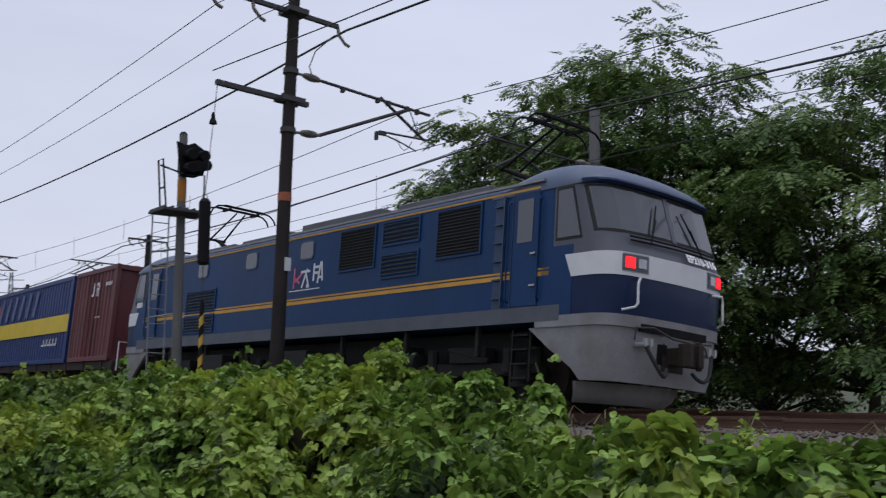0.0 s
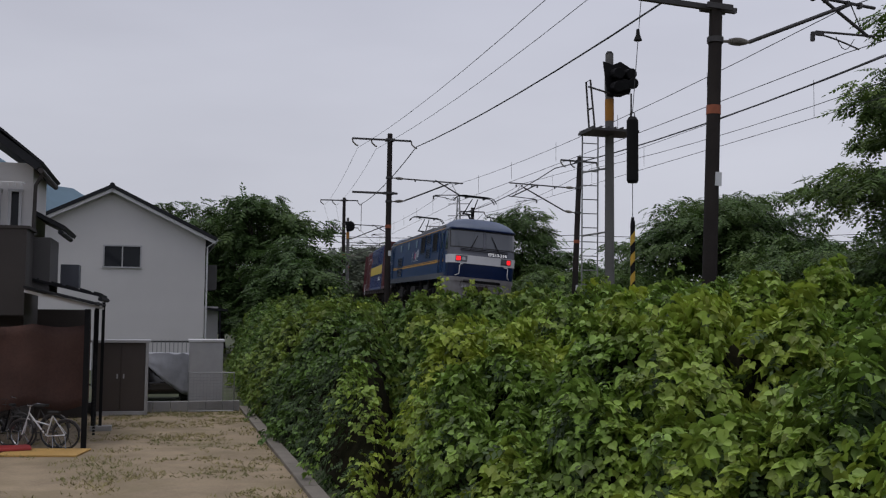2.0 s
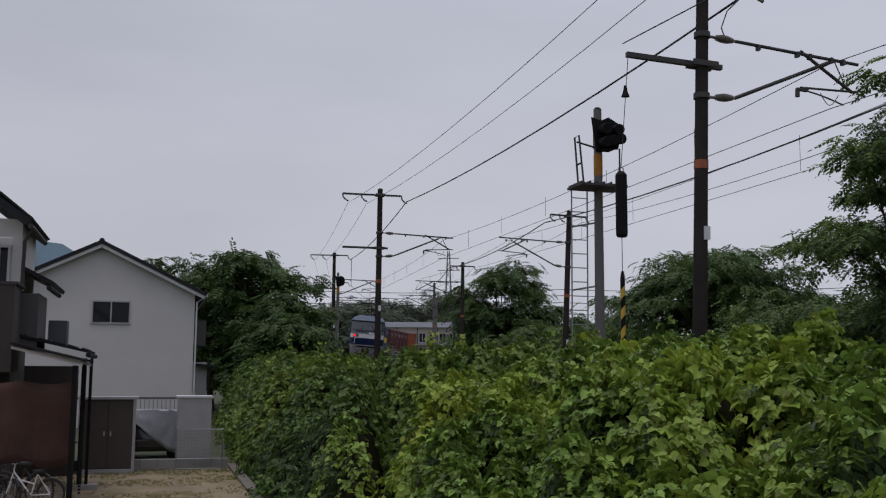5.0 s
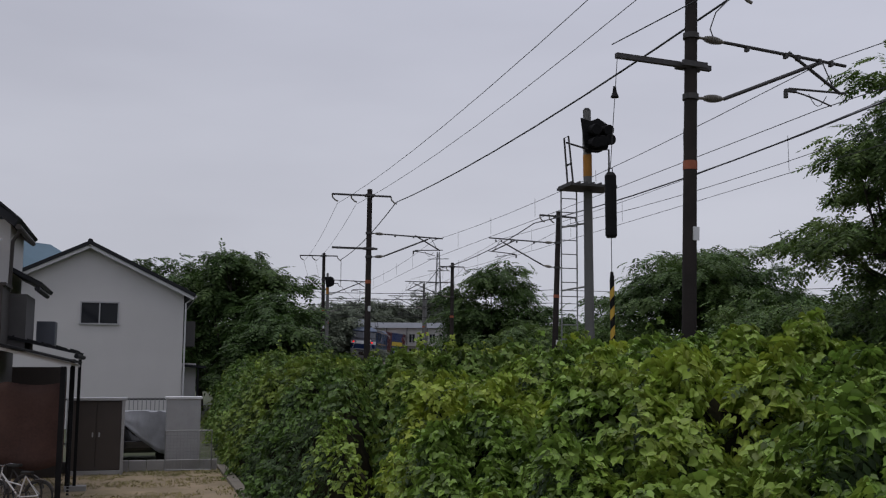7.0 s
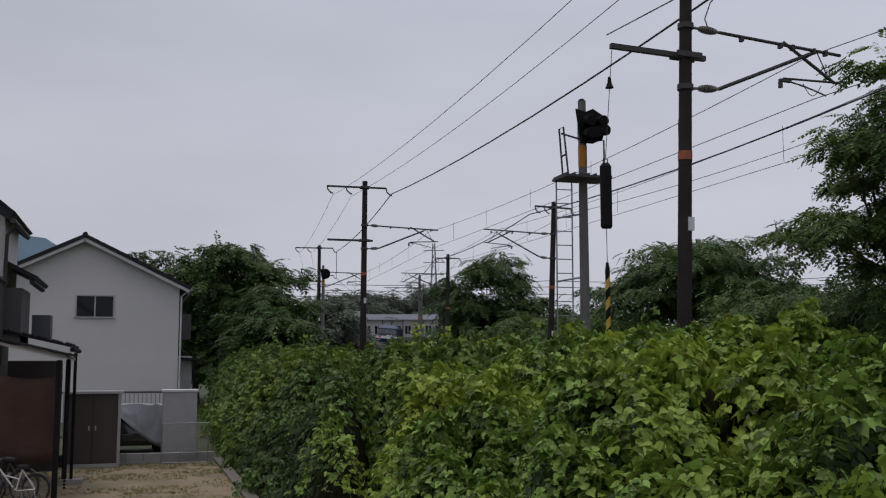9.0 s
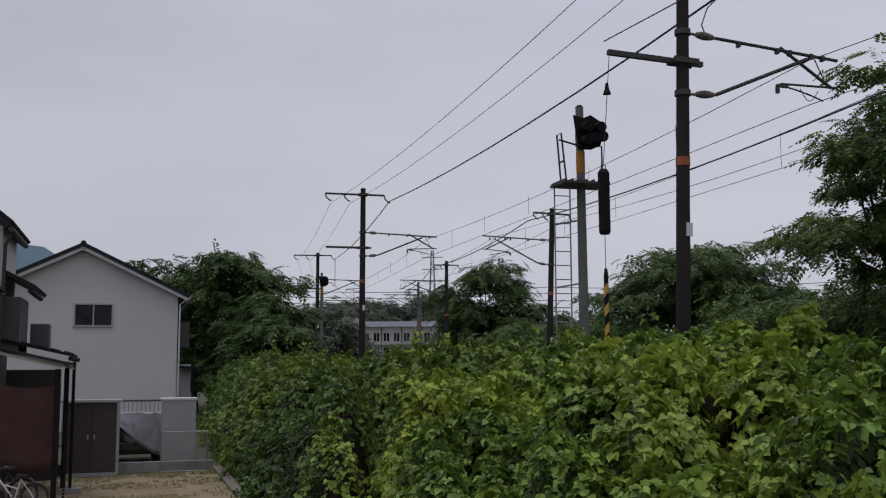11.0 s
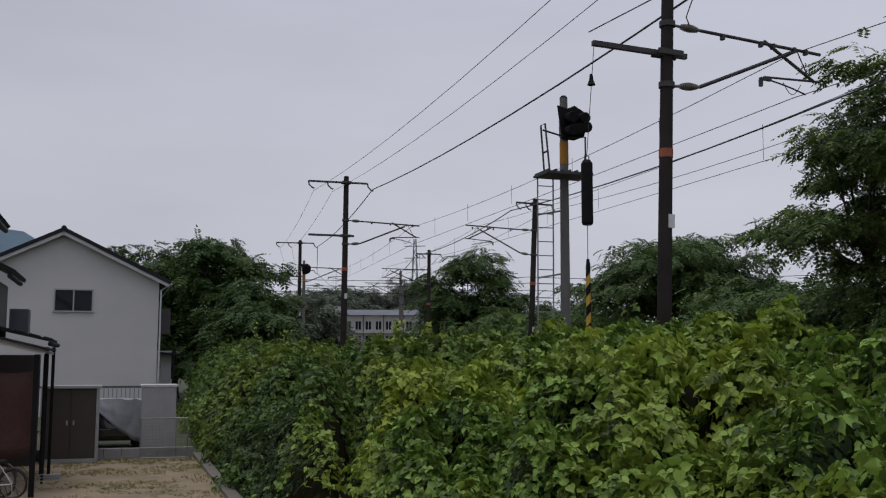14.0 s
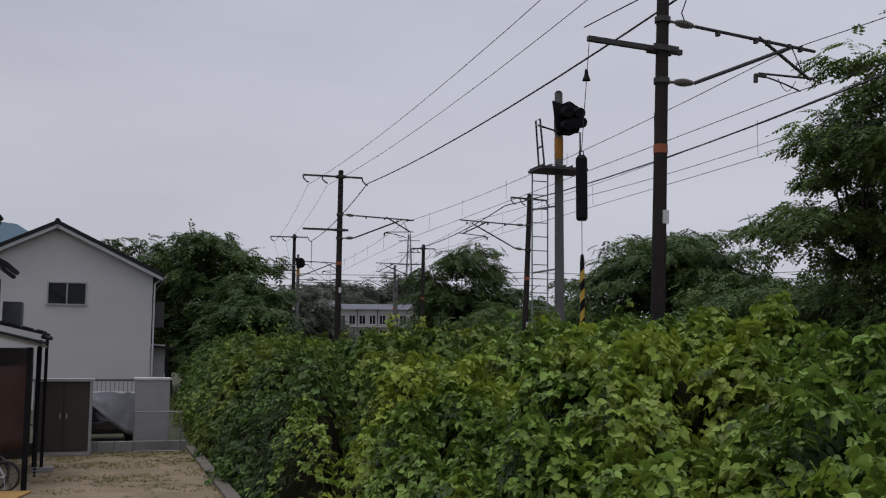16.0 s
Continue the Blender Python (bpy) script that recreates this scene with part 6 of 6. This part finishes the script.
BIKE = "city bicycle with wire basket parked before the shade cloth"
bicycle(yard(18.5, -1.75, LOT + 0.02, 62) @ Matrix.Scale(0.84, 4), BIKE, DARK_STEEL)
bicycle(yard(18.35, -1.55, LOT + 0.02, 70) @ Matrix.Scale(0.72, 4), BIKE, TRIM)
bicycle(yard(18.7, -2.3, LOT + 0.02, 50) @ Matrix.Scale(0.84, 4), BIKE, DARK)
PLY = mat("ochre_board", (0.40, 0.24, 0.07), 0.8, 0, 0.15, 2.0)
tagged(part("plywood_board", Shape().box((0, 0, 0.03), (1.3, 0.85, 0.03), yard(17.95, -1.85, LOT, -12)), PLY, None, "", 0.006), "flat ochre plywood board lying on the sand", "board")
tagged(part("red_board", Shape().box((0, 0, 0.07), (0.8, 0.5, 0.04), yard(18.3, -2.5, LOT, 10)), RED_PAINT, None, "", 0.006), "flat red board lying beside the bicycles", "board")


def shed():
    t = thing("storage_shed", "low dark brown metal storage shed with pale frame", "shed", yard(24.2, -0.92))
    part("body", Shape().box((0, 0.35, 0.87), (1.16, 0.7, 1.62)), SHED, t)
    fr = Shape()
    for x in (-0.57, 0.57):
        fr.box((x, -0.01, 0.86), (0.07, 0.08, 1.66))
    fr.box((0, -0.01, 0.06), (1.2, 0.08, 0.1)).box((0, 0.33, 1.69), (1.28, 0.84, 0.06))
    part("frame", fr, ALU, t, "pale metal frame", 0.005)
    for x in (-0.27, 0.27):
        d = part("door", Shape().box((x, -0.012, 0.88), (0.52, 0.03, 1.5)), SHED, t)
        part("handle", Shape().box((x - 0.2 if x > 0 else x + 0.2, -0.035, 0.9), (0.03, 0.02, 0.1)), ALU, d)
    return t


shed()
bw = thing("block_wall", "low pale concrete block wall at the lot's end", "wall", yard(24.75, 0.0))
for i in range(9):
    part("block", Shape().box((-1.6 + i * 0.40, 0.07, 0.13), (0.39, 0.14, 0.27)), BLOCK, bw, "", 0.006)
cab = thing("utility_cabinet", "tall pale grey metal utility cabinet behind the block wall", "cabinet", yard(25.3, 1.02))
part("body", Shape().box((0, 0.3, 0.82), (0.8, 0.6, 1.66)), ALU, cab, "", 0.01)
part("top", Shape().box((0, 0.3, 1.68), (0.86, 0.66, 0.06)), TRIM, cab, "", 0.01)
gate = thing("mesh_gate", "thin grey wire mesh gate before the wall", "gate", yard(24.55, 1.15))
gf = Shape().chain([(-0.55, 0, 0.05), (-0.55, 0, 0.95), (0.5, 0, 0.95), (0.5, 0, 0.05), (-0.55, 0, 0.05)], 0.018)
part("frame", gf, STEEL, gate)
gm = Shape()
for i in range(14):
    gm.tube((-0.52 + i * 0.077, 0, 0.06), (-0.52 + i * 0.077, 0, 0.94), 0.003, 0.003, 4)
for i in range(12):
    gm.tube((-0.54, 0, 0.1 + i * 0.074), (0.49, 0, 0.1 + i * 0.074), 0.003, 0.003, 4)
part("mesh", gm, STEEL, gate)
fence = thing("picket_fence", "pale metal bar fence before the white house", "fence", yard(31.0, -0.1))
for i in range(34):
    part("bar", Shape().box((-2.6 + i * 0.12, 0, 0.85), (0.025, 0.025, 1.4)), STEEL, fence)
for zz in (0.25, 1.5):
    part("rail", Shape().box((-0.6, 0.03, zz), (4.1, 0.04, 0.05)), DARK_STEEL, fence)


def covered_car():
    t = thing("covered_car", "dark parked car half covered by a silver tarpaulin", "car", yard(26.6, -0.1))
    prof = [(-0.75, 0.3), (-0.78, 0.75), (-0.70, 0.95), (-0.52, 1.16), (-0.35, 1.24), (0.35, 1.24), (0.52, 1.16), (0.70, 0.95), (0.78, 0.75), (0.75, 0.3)]
    rings = []
    for y, k, h in ((0, 0.94, 0.72), (0.15, 0.98, 0.78), (0.9, 1.0, 0.85), (1.5, 1.0, 1.0), (3.0, 1.0, 1.0), (3.3, 0.95, 0.8)):
        rings.append([(x * k, y, 0.3 + (z - 0.3) * (h if z > 0.8 else 1)) for x, z in prof])
    part("body", Shape().loft(rings), CAR_BLACK, t, "", 0.02, True)
    for sx in (-0.66, 0.66):
        for y in (0.55, 2.7):
            part("wheel", Shape().tube((sx - 0.1, y, 0.3), (sx + 0.1, y, 0.3), 0.3, 0.3, 18), RUBBER, t)
    part("rear_window", Shape().box((0, 0.55, 0.95), (1.0, 0.02, 0.22), pose(0, 0, 0, 0, 0, 0)), GLASS, t)
    bp = Shape().box((0, -0.02, 0.5), (1.4, 0.08, 0.2))
    part("bumper", bp, CAR_BLACK, t, "", 0.02)
    cov = Shape()
    rings = []
    for i in range(29):
        a = i / 28
        ring = []
        for j in range(17):
            b = j / 16
            x = -0.82 + 1.74 * a
            top_ = 1.33 - 0.05 * (2 * a - 1) ** 2 - max(0.0, a - 0.9) * 2.5
            low_ = float(np.interp(a, [0, 0.25, 0.55, 0.8, 1], [1.2, 1.12, 0.62, 0.3, 0.25]))
            k_ = min(1.0, b / 0.5)
            fold = 0.10 * noise.noise((x * 5 + b * 3, b * 2, 2)) + 0.04 * noise.noise((x * 13, b * 4, 7))
            ring.append((x + 0.05 * (1 - k_) * a, -0.20 + 0.12 * k_ + 1.5 * max(0.0, b - 0.5) - abs(fold) * (1 - 0.5 * k_), low_ + (top_ - low_) * k_ + 0.4 * fold * k_))
        rings.append(ring)
    cov.loft(rings, False, False)
    ob = part("tarpaulin", cov, SHEET, t, "crumpled silver tarpaulin", 0, True)
    ob.modifiers.new("thickness", "SOLIDIFY").thickness = 0.01
    return t


covered_car()


# ---- distance ----
def hill(name, az0, az1, r, top, base, material, label, seed, bumps=0.12):
    s = Shape()
    rings = []
    n = 60
    for i in range(n + 1):
        az = az0 + (az1 - az0) * i / n
        k = math.sin(math.pi * i / n) ** 0.6
        h = base + (top - base) * k * (1 + bumps * noise.noise((i * 0.11, seed, 0)) + 0.06 * noise.noise((i * 0.9, seed, 3)))
        a, b, c = polar(az, r), polar(az, r * 1.15), polar(az, r * 1.4)
        rings.append([(a[0], a[1], base - 5), (a[0] * 1.03, a[1] * 1.03, base + (h - base) * 0.55), (b[0], b[1], h), (c[0], c[1], base - 5)])
    s.loft(rings, False, False)
    return tagged(part(name, s, material, None, "", 0, True), label, "hill", "", "structure")


# blue of the distant air is painted into the wooded mountain's colour
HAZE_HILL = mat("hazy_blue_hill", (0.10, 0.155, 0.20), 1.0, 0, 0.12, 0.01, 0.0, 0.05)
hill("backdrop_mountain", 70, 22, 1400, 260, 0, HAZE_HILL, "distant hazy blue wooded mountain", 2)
# wood colour lightened and greyed to carry the haze over the low hill
FAR_WOOD = mat("haze_paled_hill", (0.10, 0.12, 0.095), 1.0, 0, 0.4, 0.03, 0.2, 0.3)
hill("backdrop_wood", 26, -50, 420, 22, -3, FAR_WOOD, "distant low wooded hill", 5, 0.5)


CREAM = mat("pale_cream_render", (0.46, 0.45, 0.43), 0.9, 0, 0.12, 0.4, 0, 6.0, 0, (0.32, 0.31, 0.29), 0.6)


def long_building(az, r, length, depth, z0, zt, label, turn):
    x, y = polar(az, r)
    t = thing("station_building", label, "building", pose(x, y, z0, 0, 0, turn))
    h = zt - z0
    part("wall", Shape().box((0, depth / 2, h / 2), (length, depth, h)), CREAM, t)
    rf = Shape().extrude([(-0.6, h), (depth / 2, h + 1.0), (depth + 0.6, h), (depth / 2, h + 0.85)], -length / 2 - 0.5, length / 2 + 0.5, "x")
    part("roof", rf, mat("grey_sheet_roof", (0.13, 0.14, 0.16), 0.6, 0, 0.2, 0.5), t, "grey sheet roof")
    n = int(length / 1.5)
    for i in range(n):
        for zz in (h * 0.28, h * 0.7):
            x_ = -length / 2 + (i + 0.5) * length / n
            win = part("window", Shape().box((x_, -0.03, zz), (0.8, 0.1, h * 0.24)), PANE, t)
            part("window_frame", Shape().box((x_, -0.05, zz), (0.06, 0.12, h * 0.24)).box((x_, -0.06, zz - h * 0.13), (1.0, 0.16, 0.08)), TRIM, win)
    for zz in (h * 0.08, h * 0.5):
        part("balcony_slab", Shape().box((0, -0.35, zz), (length, 0.7, 0.14)), CREAM, t)
    for i in range(0, n + 1, 2):
        part("downpipe", Shape().tube((-length / 2 + i * length / n, -0.12, 0), (-length / 2 + i * length / n, -0.12, h), 0.06, 0.06, 6), DARK_STEEL, t)
    return t


long_building(12.2, 150, 12, 8, 1.5, 6.6, "long pale two-storey building beyond the tracks", 10)
long_building(15.2, 130, 3.2, 5, 1.5, 6.0, "small white building beside the tracks", 14)
tw = thing("lattice_tower", "distant thin steel lattice tower", "tower", pose(*polar(10.45, 420), 3))
for i in range(4):
    sx, sy = ((-1, -1), (1, -1), (1, 1), (-1, 1))[i]
    part("leg", Shape().tube((sx * 2.2, sy * 2.2, 0), (sx * 0.4, sy * 0.4, 47), 0.22, 0.18, 5), STEEL, tw)
lt = Shape()
for j in range(12):
    z0, z1 = j * 47 / 12, (j + 1) * 47 / 12
    k0, k1 = 2.2 - 1.8 * z0 / 47, 2.2 - 1.8 * z1 / 47
    lt.tube((-k0, -k0, z0), (k1, -k1, z1), 0.1, 0.1, 4).tube((k0, -k0, z0), (-k1, -k1, z1), 0.1, 0.1, 4)
part("bracing", lt, STEEL, tw)
for zz in (34, 39, 44):
    part("cross_arm", Shape().box((0, 0, zz), (9, 0.3, 0.3)), STEEL, tw)
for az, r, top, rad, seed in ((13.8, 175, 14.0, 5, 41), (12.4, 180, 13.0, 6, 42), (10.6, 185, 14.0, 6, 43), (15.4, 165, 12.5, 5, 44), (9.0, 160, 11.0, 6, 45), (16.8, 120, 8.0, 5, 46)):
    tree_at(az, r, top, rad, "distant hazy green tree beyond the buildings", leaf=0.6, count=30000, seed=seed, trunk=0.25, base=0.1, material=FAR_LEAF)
# wires that cross far behind the tracks
for k, (z0, z1) in enumerate(((8.3, 8.0), (7.7, 7.4), (7.0, 6.6), (5.9, 5.5))):
    a, b = polar(22, 108), polar(-16, 100)
    wire([(a[0], a[1], z0 + 0.6), (*polar(4, 100), z0), (b[0], b[1], z1 + 0.4)], 0.03, "thin power line crossing behind the tracks", 0.5)

motions()
